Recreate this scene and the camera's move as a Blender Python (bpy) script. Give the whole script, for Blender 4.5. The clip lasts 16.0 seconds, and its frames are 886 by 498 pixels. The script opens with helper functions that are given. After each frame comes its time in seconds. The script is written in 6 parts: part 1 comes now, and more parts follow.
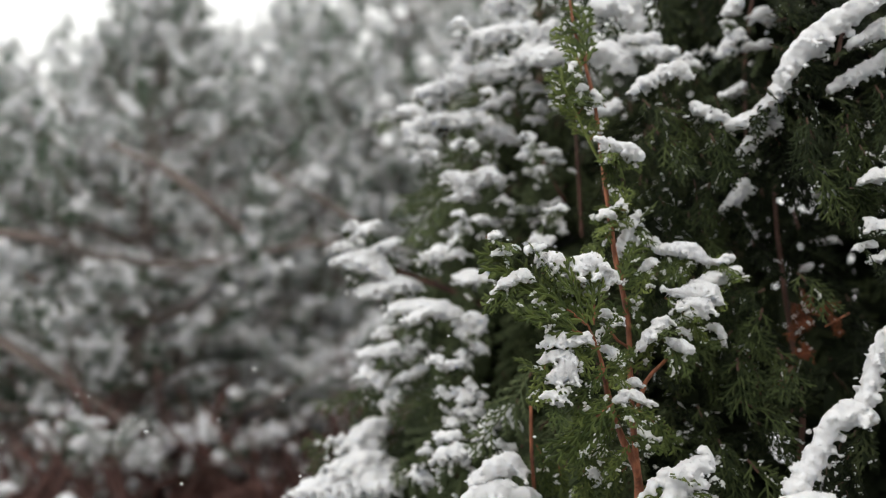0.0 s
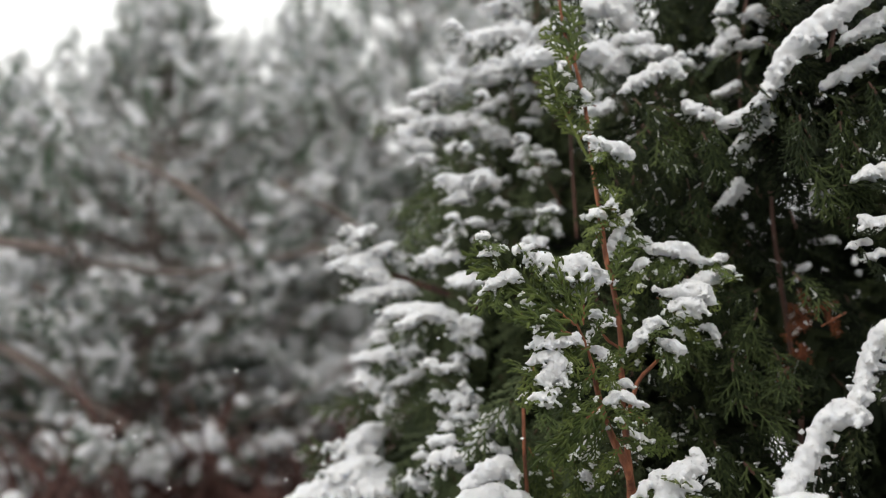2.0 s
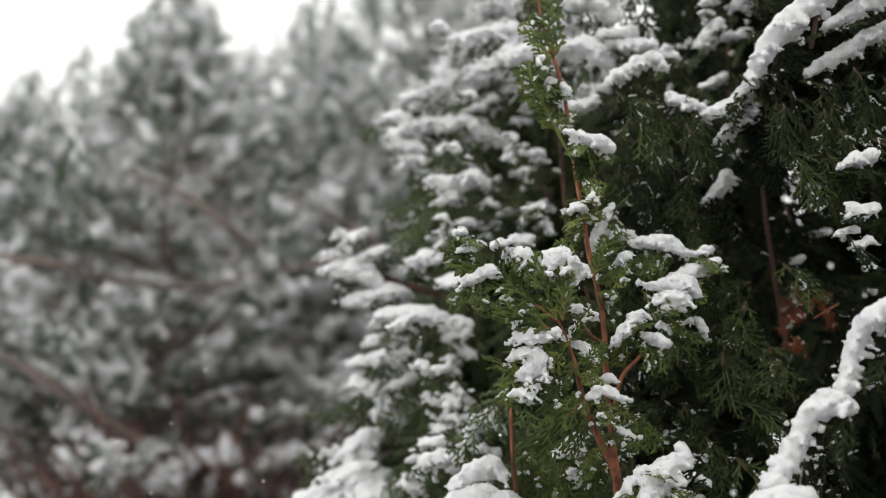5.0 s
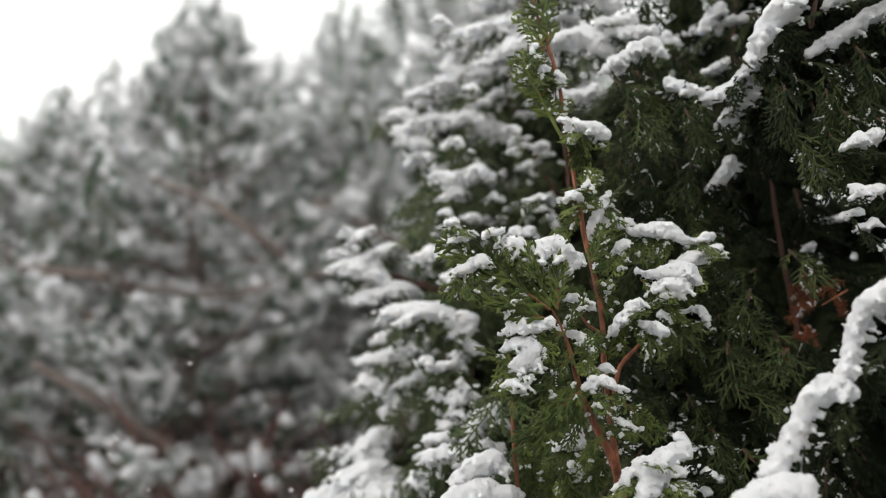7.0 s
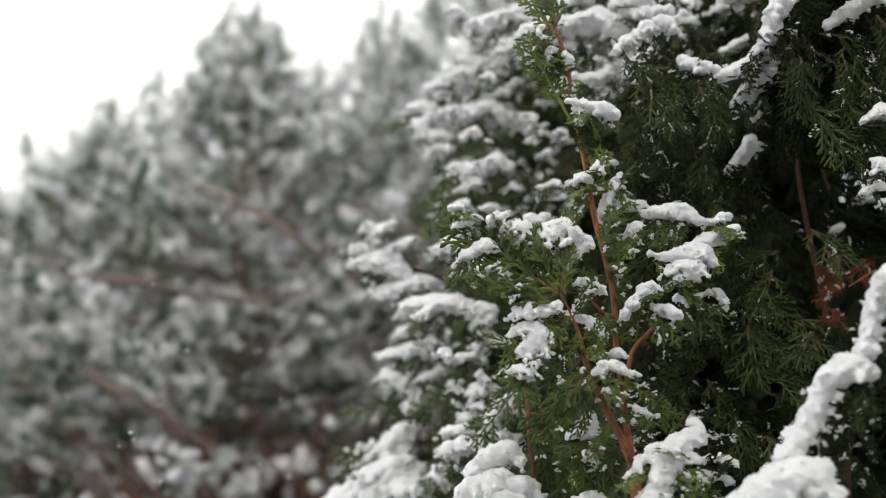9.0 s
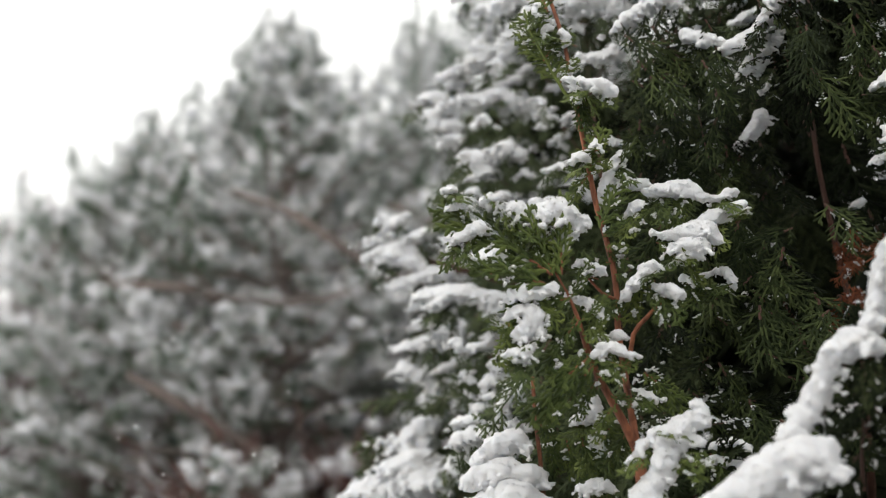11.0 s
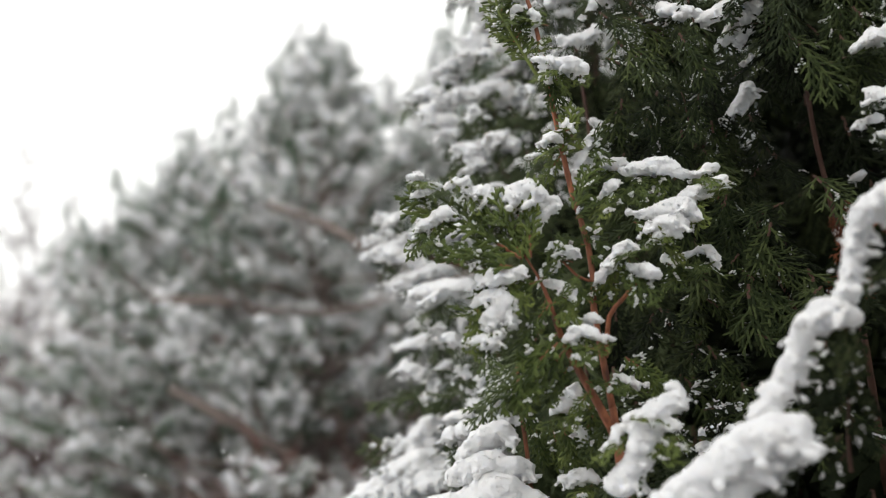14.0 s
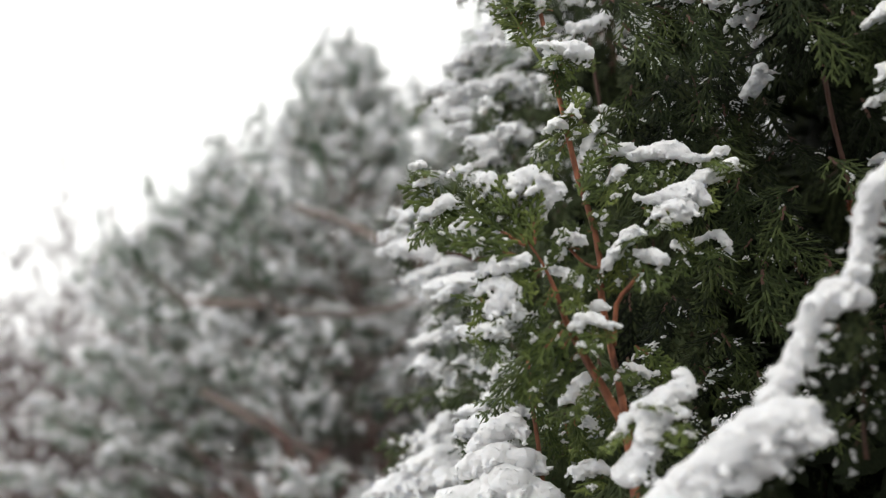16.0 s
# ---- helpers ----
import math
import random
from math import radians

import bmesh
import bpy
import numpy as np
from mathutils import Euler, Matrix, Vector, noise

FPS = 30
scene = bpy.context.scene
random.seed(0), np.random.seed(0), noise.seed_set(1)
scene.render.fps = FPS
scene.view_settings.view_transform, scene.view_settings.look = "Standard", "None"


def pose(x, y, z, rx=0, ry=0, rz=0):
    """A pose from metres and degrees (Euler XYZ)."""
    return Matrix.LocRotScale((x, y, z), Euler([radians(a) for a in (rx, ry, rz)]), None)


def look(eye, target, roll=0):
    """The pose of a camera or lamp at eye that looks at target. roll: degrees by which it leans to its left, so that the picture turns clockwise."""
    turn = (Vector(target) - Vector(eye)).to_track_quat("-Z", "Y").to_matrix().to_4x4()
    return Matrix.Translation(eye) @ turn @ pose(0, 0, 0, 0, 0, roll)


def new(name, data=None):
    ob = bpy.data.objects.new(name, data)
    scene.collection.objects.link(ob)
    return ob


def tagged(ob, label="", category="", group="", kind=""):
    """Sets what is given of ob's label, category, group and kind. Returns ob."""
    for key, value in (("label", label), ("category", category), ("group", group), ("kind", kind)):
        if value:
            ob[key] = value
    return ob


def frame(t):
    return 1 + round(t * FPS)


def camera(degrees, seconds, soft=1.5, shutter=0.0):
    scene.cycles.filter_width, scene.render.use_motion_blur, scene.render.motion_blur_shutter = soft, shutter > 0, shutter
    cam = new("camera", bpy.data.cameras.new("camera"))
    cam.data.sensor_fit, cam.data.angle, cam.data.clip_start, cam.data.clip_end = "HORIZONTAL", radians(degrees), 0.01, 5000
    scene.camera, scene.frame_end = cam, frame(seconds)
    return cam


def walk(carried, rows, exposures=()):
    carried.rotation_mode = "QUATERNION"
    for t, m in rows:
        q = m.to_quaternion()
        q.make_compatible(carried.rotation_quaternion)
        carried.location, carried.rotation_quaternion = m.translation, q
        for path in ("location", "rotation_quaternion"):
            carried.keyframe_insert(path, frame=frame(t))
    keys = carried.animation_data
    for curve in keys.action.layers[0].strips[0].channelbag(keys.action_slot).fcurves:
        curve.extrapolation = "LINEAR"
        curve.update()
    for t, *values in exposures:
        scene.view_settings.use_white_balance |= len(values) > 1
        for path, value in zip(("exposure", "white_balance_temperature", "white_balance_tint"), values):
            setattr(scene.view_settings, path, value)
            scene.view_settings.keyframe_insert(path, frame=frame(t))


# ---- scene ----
cam = camera(53.8, 16.0, soft=1.1)
METRES, EYE, TILT, LEAN, TURN = 0.3, 1.5, 12.0, -2.0, 0.0
ROWS = [
    (0.0, 0.0, 0.0, 0.0, 0.0, 0.0, -0.0),
    (0.5, 0.0161, 0.0054, -0.0058, 0.12, 0.12, 0.11),
    (1.0, 0.0343, 0.0119, -0.0118, 0.27, 0.19, 0.2),
    (1.5, 0.0531, 0.0184, -0.0174, 0.5, 0.28, 0.32),
    (2.0, 0.0693, 0.0211, -0.0213, 0.73, 0.53, 0.47),
    (2.5, 0.0869, 0.0235, -0.0264, 1.07, 0.68, 0.83),
    (3.0, 0.1059, 0.0271, -0.0316, 1.28, 0.8, 1.13),
    (3.5, 0.1231, 0.0324, -0.0412, 1.51, 0.96, 1.34),
    (4.0, 0.1448, 0.0372, -0.0505, 1.64, 1.1, 1.47),
    (6.5, 0.2817, 0.0745, -0.1003, 3.68, 1.69, 2.48),
    (7.0, 0.3151, 0.0837, -0.1157, 4.44, 1.84, 2.82),
    (7.5, 0.3444, 0.0953, -0.1282, 5.18, 1.97, 2.99),
    (8.0, 0.3767, 0.1096, -0.1429, 5.95, 2.12, 3.28),
    (8.5, 0.4049, 0.1248, -0.1583, 6.83, 2.27, 3.48),
    (9.0, 0.4359, 0.1393, -0.1774, 7.78, 2.37, 3.89),
    (9.5, 0.4663, 0.1539, -0.1923, 8.62, 2.42, 4.21),
    (10.0, 0.5028, 0.1715, -0.2074, 9.46, 2.54, 4.5),
    (12.5, 0.6838, 0.2657, -0.2828, 13.04, 3.32, 6.48),
    (13.0, 0.72, 0.2822, -0.2946, 13.53, 3.55, 6.73),
    (13.5, 0.751, 0.2974, -0.3063, 14.12, 3.7, 7.05),
    (14.0, 0.7782, 0.3141, -0.3217, 14.64, 3.84, 7.29),
    (14.5, 0.7963, 0.3308, -0.3338, 15.22, 3.98, 7.57),
    (15.0, 0.8147, 0.3468, -0.3463, 15.91, 4.15, 7.87),
    (15.5, 0.8293, 0.3583, -0.3566, 16.52, 4.29, 7.9),
    (16.0, 0.8428, 0.3645, -0.3676, 16.97, 4.35, 8.02),
]
walk(cam, [(t, pose(0, 0, EYE, TILT, LEAN, TURN) @ pose(METRES * x, METRES * y, METRES * z, 90 + pitch, roll, yaw)) for t, x, y, z, yaw, pitch, roll in ROWS],
     [(0.0, 0.02), (4.0, 0.02), (8.0, 0.07), (12.5, 0.14), (16.0, 0.18)])
cam.data.dof.use_dof = True
cam.data.dof.focus_distance = 0.76
cam.data.dof.aperture_fstop = 2.8

# ---- sky and light: a bright overcast winter day ----
world = bpy.data.worlds.new("overcast_sky")
scene.world = world
world.use_nodes = True
wn, wl = world.node_tree.nodes, world.node_tree.links
wn.clear()
sky = wn.new("ShaderNodeTexSky")
sky.sky_type = "NISHITA"
sky.sun_disc = False
sky.sun_elevation, sky.sun_rotation = radians(40), radians(200)
sky.air_density, sky.dust_density = 1.0, 4.0
grey = wn.new("ShaderNodeHueSaturation")
grey.inputs["Saturation"].default_value = 0.12
cloud = wn.new("ShaderNodeMix")
cloud.data_type = "RGBA"
cloud.inputs["Factor"].default_value = 0.86
cloud.inputs["B"].default_value = (9.72, 9.7, 9.5, 1)
back = wn.new("ShaderNodeBackground")
back.inputs["Strength"].default_value = 0.146
wout = wn.new("ShaderNodeOutputWorld")
wl.new(sky.outputs[0], grey.inputs["Color"])
wl.new(grey.outputs[0], cloud.inputs["A"])
wl.new(cloud.outputs["Result"], back.inputs["Color"])
wl.new(back.outputs[0], wout.inputs[0])
sun_data = bpy.data.lights.new("sun", "SUN")
sun_data.energy, sun_data.angle, sun_data.color = 0.45, radians(40), (1.0, 0.97, 0.93)
sun = new("sun", sun_data)
sun.matrix_world = look((-3, -4, 7), (0.1, 0.9, 1.6))


# ---- materials ----
def material(name, rough=0.6):
    m = bpy.data.materials.new(name)
    m.use_nodes = True
    n = m.node_tree.nodes
    b = n["Principled BSDF"]
    b.inputs["Roughness"].default_value = rough
    return m, n, m.node_tree.links, b


def noise_node(n, l, scale, detail=4.0, rough=0.55, stretch=None):
    t = n.new("ShaderNodeTexNoise")
    t.inputs["Scale"].default_value, t.inputs["Detail"].default_value = scale, detail
    t.inputs["Roughness"].default_value = rough
    c = n.new("ShaderNodeTexCoord")
    if stretch:
        mp = n.new("ShaderNodeMapping")
        mp.inputs["Scale"].default_value = stretch
        l.new(c.outputs["Object"], mp.inputs["Vector"])
        l.new(mp.outputs[0], t.inputs["Vector"])
    else:
        l.new(c.outputs["Object"], t.inputs["Vector"])
    return t


def ramp(n, l, source, stops):
    r = n.new("ShaderNodeValToRGB")
    while len(r.color_ramp.elements) < len(stops):
        r.color_ramp.elements.new(0.5)
    for e, (p, c) in zip(r.color_ramp.elements, stops):
        e.position, e.color = p, (*c, 1)
    l.new(source, r.inputs[0])
    return r


def bump(n, l, b, source, strength, distance):
    k = n.new("ShaderNodeBump")
    k.inputs["Strength"].default_value, k.inputs["Distance"].default_value = strength, distance
    l.new(source, k.inputs["Height"])
    l.new(k.outputs[0], b.inputs["Normal"])


def snow_material():
    m, n, l, b = material("fresh_snow", 0.55)
    t = noise_node(n, l, 38, 3)
    r = ramp(n, l, t.outputs["Fac"], [(0.3, (0.812, 0.812, 0.825)), (0.7, (0.882, 0.882, 0.89))])
    l.new(r.outputs[0], b.inputs["Base Color"])
    f = noise_node(n, l, 620, 3, 0.7)
    bump(n, l, b, f.outputs["Fac"], 0.6, 0.0018)
    b.inputs["Specular IOR Level"].default_value = 0.25
    b.inputs["Subsurface Weight"].default_value = 0.5
    b.inputs["Subsurface Radius"].default_value = (1.0, 1.05, 1.12)
    b.inputs["Subsurface Scale"].default_value = 0.005
    return m


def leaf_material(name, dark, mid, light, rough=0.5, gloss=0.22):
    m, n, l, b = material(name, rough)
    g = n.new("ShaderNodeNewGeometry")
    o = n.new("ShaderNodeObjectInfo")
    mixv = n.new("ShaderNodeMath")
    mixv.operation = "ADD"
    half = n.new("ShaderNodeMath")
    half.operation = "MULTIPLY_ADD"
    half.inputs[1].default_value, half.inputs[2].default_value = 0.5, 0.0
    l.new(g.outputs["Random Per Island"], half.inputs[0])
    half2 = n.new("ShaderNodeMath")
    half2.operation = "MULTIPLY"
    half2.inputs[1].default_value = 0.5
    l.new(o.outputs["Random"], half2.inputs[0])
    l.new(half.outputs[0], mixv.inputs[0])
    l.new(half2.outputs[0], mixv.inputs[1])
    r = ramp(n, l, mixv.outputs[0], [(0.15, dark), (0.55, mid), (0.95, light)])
    t = noise_node(n, l, 260, 3)
    hsv = n.new("ShaderNodeHueSaturation")
    mr = n.new("ShaderNodeMapRange")
    mr.inputs["To Min"].default_value, mr.inputs["To Max"].default_value = 0.6, 1.45
    l.new(t.outputs["Fac"], mr.inputs["Value"])
    l.new(mr.outputs[0], hsv.inputs["Value"])
    l.new(r.outputs[0], hsv.inputs["Color"])
    l.new(hsv.outputs[0], b.inputs["Base Color"])
    bump(n, l, b, t.outputs["Fac"], 0.5, 0.001)
    b.inputs["Specular IOR Level"].default_value = gloss
    return m


def bark_material(name, dark, light, scale=1.0):
    m, n, l, b = material(name, 0.75)
    t = noise_node(n, l, 90 * scale, 5, 0.6, (1.0, 1.0, 0.22))
    s = noise_node(n, l, 14 * scale, 2)
    r = ramp(n, l, t.outputs["Fac"], [(0.3, dark), (0.68, light)])
    mx = n.new("ShaderNodeMix")
    mx.data_type, mx.blend_type = "RGBA", "MULTIPLY"
    mx.inputs["Factor"].default_value = 0.6
    r2 = ramp(n, l, s.outputs["Fac"], [(0.35, (0.5, 0.5, 0.5)), (0.65, (1, 1, 1))])
    l.new(r.outputs[0], mx.inputs["A"])
    l.new(r2.outputs[0], mx.inputs["B"])
    l.new(mx.outputs["Result"], b.inputs["Base Color"])
    bump(n, l, b, t.outputs["Fac"], 0.7, 0.002)
    return m


SNOW = snow_material()
# deep shade of the hedge is put into this near-black leaf colour
SHADED_THUJA = leaf_material("shaded_thuja_leaves", (0.005, 0.0068, 0.0034), (0.0165, 0.0222, 0.0105), (0.055, 0.067, 0.028), 0.6, 0.06)
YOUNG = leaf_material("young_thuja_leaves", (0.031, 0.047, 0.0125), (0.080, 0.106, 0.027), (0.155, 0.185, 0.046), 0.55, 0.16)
# lighter copy of the shaded leaves, daylight on the outside put into colour
LIT_OUTER = leaf_material("lit_outer_thuja_leaves", (0.0096, 0.0148, 0.0056), (0.029, 0.0405, 0.0142), (0.08, 0.100, 0.034), 0.6, 0.1)
FROSTED = leaf_material("dull_green_thuja_leaves", (0.028, 0.040, 0.018), (0.062, 0.082, 0.036), (0.115, 0.138, 0.064), 0.6, 0.14)
DEAD = leaf_material("withered_thuja_leaves", (0.10, 0.028, 0.012), (0.17, 0.05, 0.02), (0.24, 0.085, 0.035), 0.7)
BARK = bark_material("red_thuja_bark", (0.085, 0.026, 0.013), (0.42, 0.148, 0.068), 1.7)
OLDBARK = bark_material("old_thuja_bark", (0.05, 0.022, 0.015), (0.14, 0.06, 0.038))
PINEBARK = bark_material("pine_bark", (0.09, 0.068, 0.058), (0.24, 0.185, 0.16), 0.25)
NEEDLE = leaf_material("pine_needles", (0.046, 0.072, 0.044), (0.098, 0.148, 0.092), (0.16, 0.22, 0.145), 0.6, 0.14)
REDTWIG = bark_material("red_brown_twig_bark", (0.055, 0.022, 0.018), (0.14, 0.058, 0.043), 0.3)
SHRUBBARK = bark_material("bare_twig_bark", (0.07, 0.05, 0.048), (0.17, 0.12, 0.11), 0.3)


# ---- mesh building ----
def mesh_of(name, v, f, mats, smooth=True, index=None):
    me = bpy.data.meshes.new(name)
    me.from_pydata(np.asarray(v, float).tolist(), [], f if isinstance(f, list) else np.asarray(f).tolist())
    for m in mats:
        me.materials.append(m)
    if smooth:
        me.polygons.foreach_set("use_smooth", np.ones(len(me.polygons), bool))
    if index is not None:
        me.polygons.foreach_set("material_index", np.asarray(index, np.int32))
    me.update()
    return me


def child(name, me, parent, label=""):
    ob = new(name, me)
    ob.parent = parent
    ob.matrix_parent_inverse = parent.matrix_basis.inverted()
    if label:
        tagged(ob, label)
    return ob


def spline(points, step):
    """A smooth line through points (rows of any width), sampled about every step metres."""
    p = np.asarray(points, float)
    p = np.vstack([2 * p[0] - p[1], p, 2 * p[-1] - p[-2]])
    out = []
    for i in range(1, len(p) - 2):
        n = max(2, int(np.linalg.norm(p[i + 1, :3] - p[i, :3]) / step))
        t = np.arange(n)[:, None] / n
        a, b, c, d = p[i - 1], p[i], p[i + 1], p[i + 2]
        out.append(0.5 * (2 * b + (c - a) * t + (2 * a - 5 * b + 4 * c - d) * t ** 2 + (3 * b - a - 3 * c + d) * t ** 3))
    out.append(p[-2][None])
    return np.vstack(out)


def tube_data(points, sides=7, step=0.012, rough=0.12, rng=None):
    """A tapered, slightly knobbly tube along rows of x, y, z, radius."""
    rng = rng or np.random.default_rng(1)
    s = spline(points, step)
    c, r = s[:, :3], np.maximum(s[:, 3], 0.0004)
    d = np.gradient(c, axis=0)
    d /= np.linalg.norm(d, axis=1)[:, None] + 1e-9
    ref = np.array([0.31, 0.9, 0.29]) if abs(d[0, 1]) < 0.8 else np.array([0.9, 0.2, 0.3])
    u = np.cross(d, ref)
    u /= np.linalg.norm(u, axis=1)[:, None]
    w = np.cross(d, u)
    a = np.linspace(0, 2 * np.pi, sides, endpoint=False)
    rr = r[:, None] * (1 + rough * rng.uniform(-1, 1, (len(r), sides)))
    v = c[:, None] + rr[..., None] * (np.cos(a)[None, :, None] * u[:, None] + np.sin(a)[None, :, None] * w[:, None])
    v = v.reshape(-1, 3)
    n = len(r)
    f = [(i * sides + j, i * sides + (j + 1) % sides, (i + 1) * sides + (j + 1) % sides, (i + 1) * sides + j) for i in range(n - 1) for j in range(sides)]
    f.append(tuple(reversed(range(sides))))
    f.append(tuple((n - 1) * sides + j for j in range(sides)))
    return v, f


def branch(name, parent, points, mat, label="", sides=8, step=0.012):
    v, f = tube_data(points, sides, step, rng=np.random.default_rng(len(points) * 7 + int(abs(points[0][0]) * 997)))
    return child(name, mesh_of(name, v, f, [mat]), parent, label)


LATTICE = np.random.default_rng(11).uniform(-1, 1, (32, 32, 32))


def value_noise(x, y, z):
    i, j, k = (np.floor(q).astype(int) for q in (x, y, z))
    fx, fy, fz = x - i, y - j, z - k
    fx, fy, fz = (q * q * (3 - 2 * q) for q in (fx, fy, fz))
    total = 0
    for a, b, c in np.ndindex(2, 2, 2):
        wgt = (fx if a else 1 - fx) * (fy if b else 1 - fy) * (fz if c else 1 - fz)
        total = total + wgt * LATTICE[(i + a) % 32, (j + b) % 32, (k + c) % 32]
    return total


def surface(f, origin, h):
    """The zero surface of a field on a grid, as vertices and quads (naive surface nets)."""
    s = f < 0
    nx, ny, nz = (q - 1 for q in f.shape)
    cnt = np.zeros((nx, ny, nz), int)
    for a, b, c in np.ndindex(2, 2, 2):
        cnt += s[a:a + nx, b:b + ny, c:c + nz]
    mask = (cnt > 0) & (cnt < 8)
    idx = -np.ones(mask.shape, int)
    idx[mask] = np.arange(mask.sum())
    ci = np.argwhere(mask)
    pos, num = np.zeros((len(ci), 3)), np.zeros(len(ci))
    for ax in range(3):
        o1, o2 = [q for q in range(3) if q != ax]
        for p, q in np.ndindex(2, 2):
            a = np.zeros(3, int)
            a[o1], a[o2] = p, q
            b = a.copy()
            b[ax] = 1
            fa, fb = f[tuple((ci + a).T)], f[tuple((ci + b).T)]
            cr = (fa < 0) != (fb < 0)
            t = np.where(cr, fa / np.where(cr, fa - fb, 1), 0)
            pt = a[None] + t[:, None] * (b - a)[None]
            pos += np.where(cr[:, None], pt, 0)
            num += cr
    v = origin + h * (ci + pos / num[:, None])
    quads = []
    for ax in range(3):
        o1, o2 = [(1, 2), (2, 0), (0, 1)][ax]
        sl1, sl2 = [slice(None)] * 3, [slice(None)] * 3
        sl1[ax], sl2[ax] = slice(0, -1), slice(1, None)
        sa, sb = s[tuple(sl1)], s[tuple(sl2)]
        e = np.argwhere(sa != sb)
        ok = (e[:, o1] > 0) & (e[:, o2] > 0) & (e[:, o1] < f.shape[o1] - 1) & (e[:, o2] < f.shape[o2] - 1)
        e = e[ok]
        inside = sa[tuple(e.T)]
        q = []
        for p1, p2 in ((1, 1), (0, 1), (0, 0), (1, 0)):
            c = e.copy()
            c[:, o1] -= p1
            c[:, o2] -= p2
            q.append(idx[tuple(c.T)])
        q = np.stack(q, 1)
        q[~inside] = q[~inside][:, ::-1]
        quads.append(q)
    return v, np.vstack(quads)


def snow_mesh(points, cell, rng, crumb=1.0):
    """A lumpy heap of snow along rows of x, y, z, radius, with lobes that hang over its edges."""
    s = spline(points, 0.004) if len(points) > 1 else np.asarray(points, float)
    balls, last = [], None
    thick_heap = s[:, 3].mean() > 0.0075 and cell < 0.0018
    for row in s:
        p, r = row[:3], row[3]
        if last is not None and np.linalg.norm(p - last) < (0.2 if thick_heap else 0.33) * r:
            continue
        last = p
        calm = 0.3 if thick_heap else 1.0
        j = rng.normal(0, 0.22 * calm, 3) * r * (1, 1, 0.7)
        balls.append((*(p + j), r * (0.95 + calm * rng.uniform(-0.15, 0.15))))
        for _ in range(2 if thick_heap else 4 if cell < 0.0025 else 6):
            a = rng.uniform(0, 2 * math.pi)
            out = np.array([math.cos(a), math.sin(a), rng.uniform(-0.5, 0.1)])
            reach, thick = rng.uniform(1.0, 1.85) * r, rng.uniform(0.22, 0.38) * r
            if cell > 0.0025:
                out = np.array([rng.normal(-0.55, 0.55), rng.normal(-0.5, 0.5), rng.uniform(-0.55, -0.05)])
                reach, thick = rng.uniform(1.2, 2.5) * r, rng.uniform(0.3, 0.46) * r
            for q in (0.45, 0.7, 1.0):
                balls.append((*(p + out * reach * q + np.array([0, 0, -0.25 * reach * q * q])), thick * (1.25 - 0.5 * q)))
    b = np.array(balls)
    pad = 3 * cell
    lo, hi = (b[:, :3] - b[:, 3:]).min(0) - pad, (b[:, :3] + b[:, 3:]).max(0) + pad
    n = np.ceil((hi - lo) / cell).astype(int) + 1
    gx, gy, gz = np.meshgrid(*(lo[q] + cell * np.arange(n[q]) for q in range(3)), indexing="ij")
    rm = b[:, 3].mean()
    k = (4.4 if thick_heap else 5.2) / rm
    b[:, 3] *= 0.92 if thick_heap else 1.0
    acc = np.zeros(gx.shape)
    for x, y, z, r in b:
        sub, sl = [], []
        reach = 2.2 * r + 2 * cell
        for q, cc in enumerate((x, y, z)):
            i0, i1 = max(0, int((cc - reach - lo[q]) / cell)), min(n[q], int((cc + reach - lo[q]) / cell) + 2)
            sl.append(slice(i0, i1))
        sl = tuple(sl)
        d = np.sqrt((gx[sl] - x) ** 2 + (gy[sl] - y) ** 2 + (1.2 * (gz[sl] - z)) ** 2) - r
        acc[sl] += np.exp(-k * np.maximum(d, -0.02))
    f = -np.log(acc + 1e-9) / k
    o = rng.uniform(0, 30, 3)
    f = f + 0.09 * rm * value_noise(gx / (0.8 * rm) + o[0], gy / (0.8 * rm) + o[1], gz / (0.8 * rm) + o[2])
    if thick_heap:
        f = f + 0.42 * rm * value_noise(gx / (1.7 * rm) + o[2], gy / (1.7 * rm) + o[0], gz / (1.7 * rm) + o[1])
    f = f + crumb * 0.0012 * value_noise(gx / 0.0058 + o[1], gy / 0.0058 + o[2], gz / 0.0058 + o[0])
    f = f + crumb * 0.0013 * value_noise(gx / 0.0031 + o[1], gy / 0.0031 + o[2], gz / 0.0031 + o[0])
    if cell > 0.0025:
        s = 0.6 * rm
        f = f + 0.13 * rm * value_noise(gx / s + o[2], gy / s + o[0], gz / s + o[1])
    for ax in range(3):
        sl = [slice(None)] * 3
        for e in (0, -1):
            sl[ax] = e
            f[tuple(sl)] = np.maximum(f[tuple(sl)], 0.001)
    v, q = surface(f, lo, cell)
    faces = q.tolist()
    if cell < 0.002:
        pick = v[rng.random(len(v)) < 0.1]
        n = len(pick)
        size = rng.uniform(0.0005, 0.0012, n)
        ov = np.array([(1, 0, 0), (0, 1, 0), (-1, 0, 0), (0, -1, 0), (0, 0, 1), (0, 0, -1)])
        of = np.array([(0, 1, 4), (1, 2, 4), (2, 3, 4), (3, 0, 4), (1, 0, 5), (2, 1, 5), (3, 2, 5), (0, 3, 5)])
        grains = pick[:, None] + ov[None] * size[:, None, None] * rng.uniform(0.6, 1.3, (n, 6, 1))
        faces += (of[None] + (len(v) + 6 * np.arange(n))[:, None, None]).reshape(-1, 3).tolist()
        v = np.vstack([v, grains.reshape(-1, 3)])
    return mesh_of("snow_clump", v, faces, [SNOW])


snow_count = 0


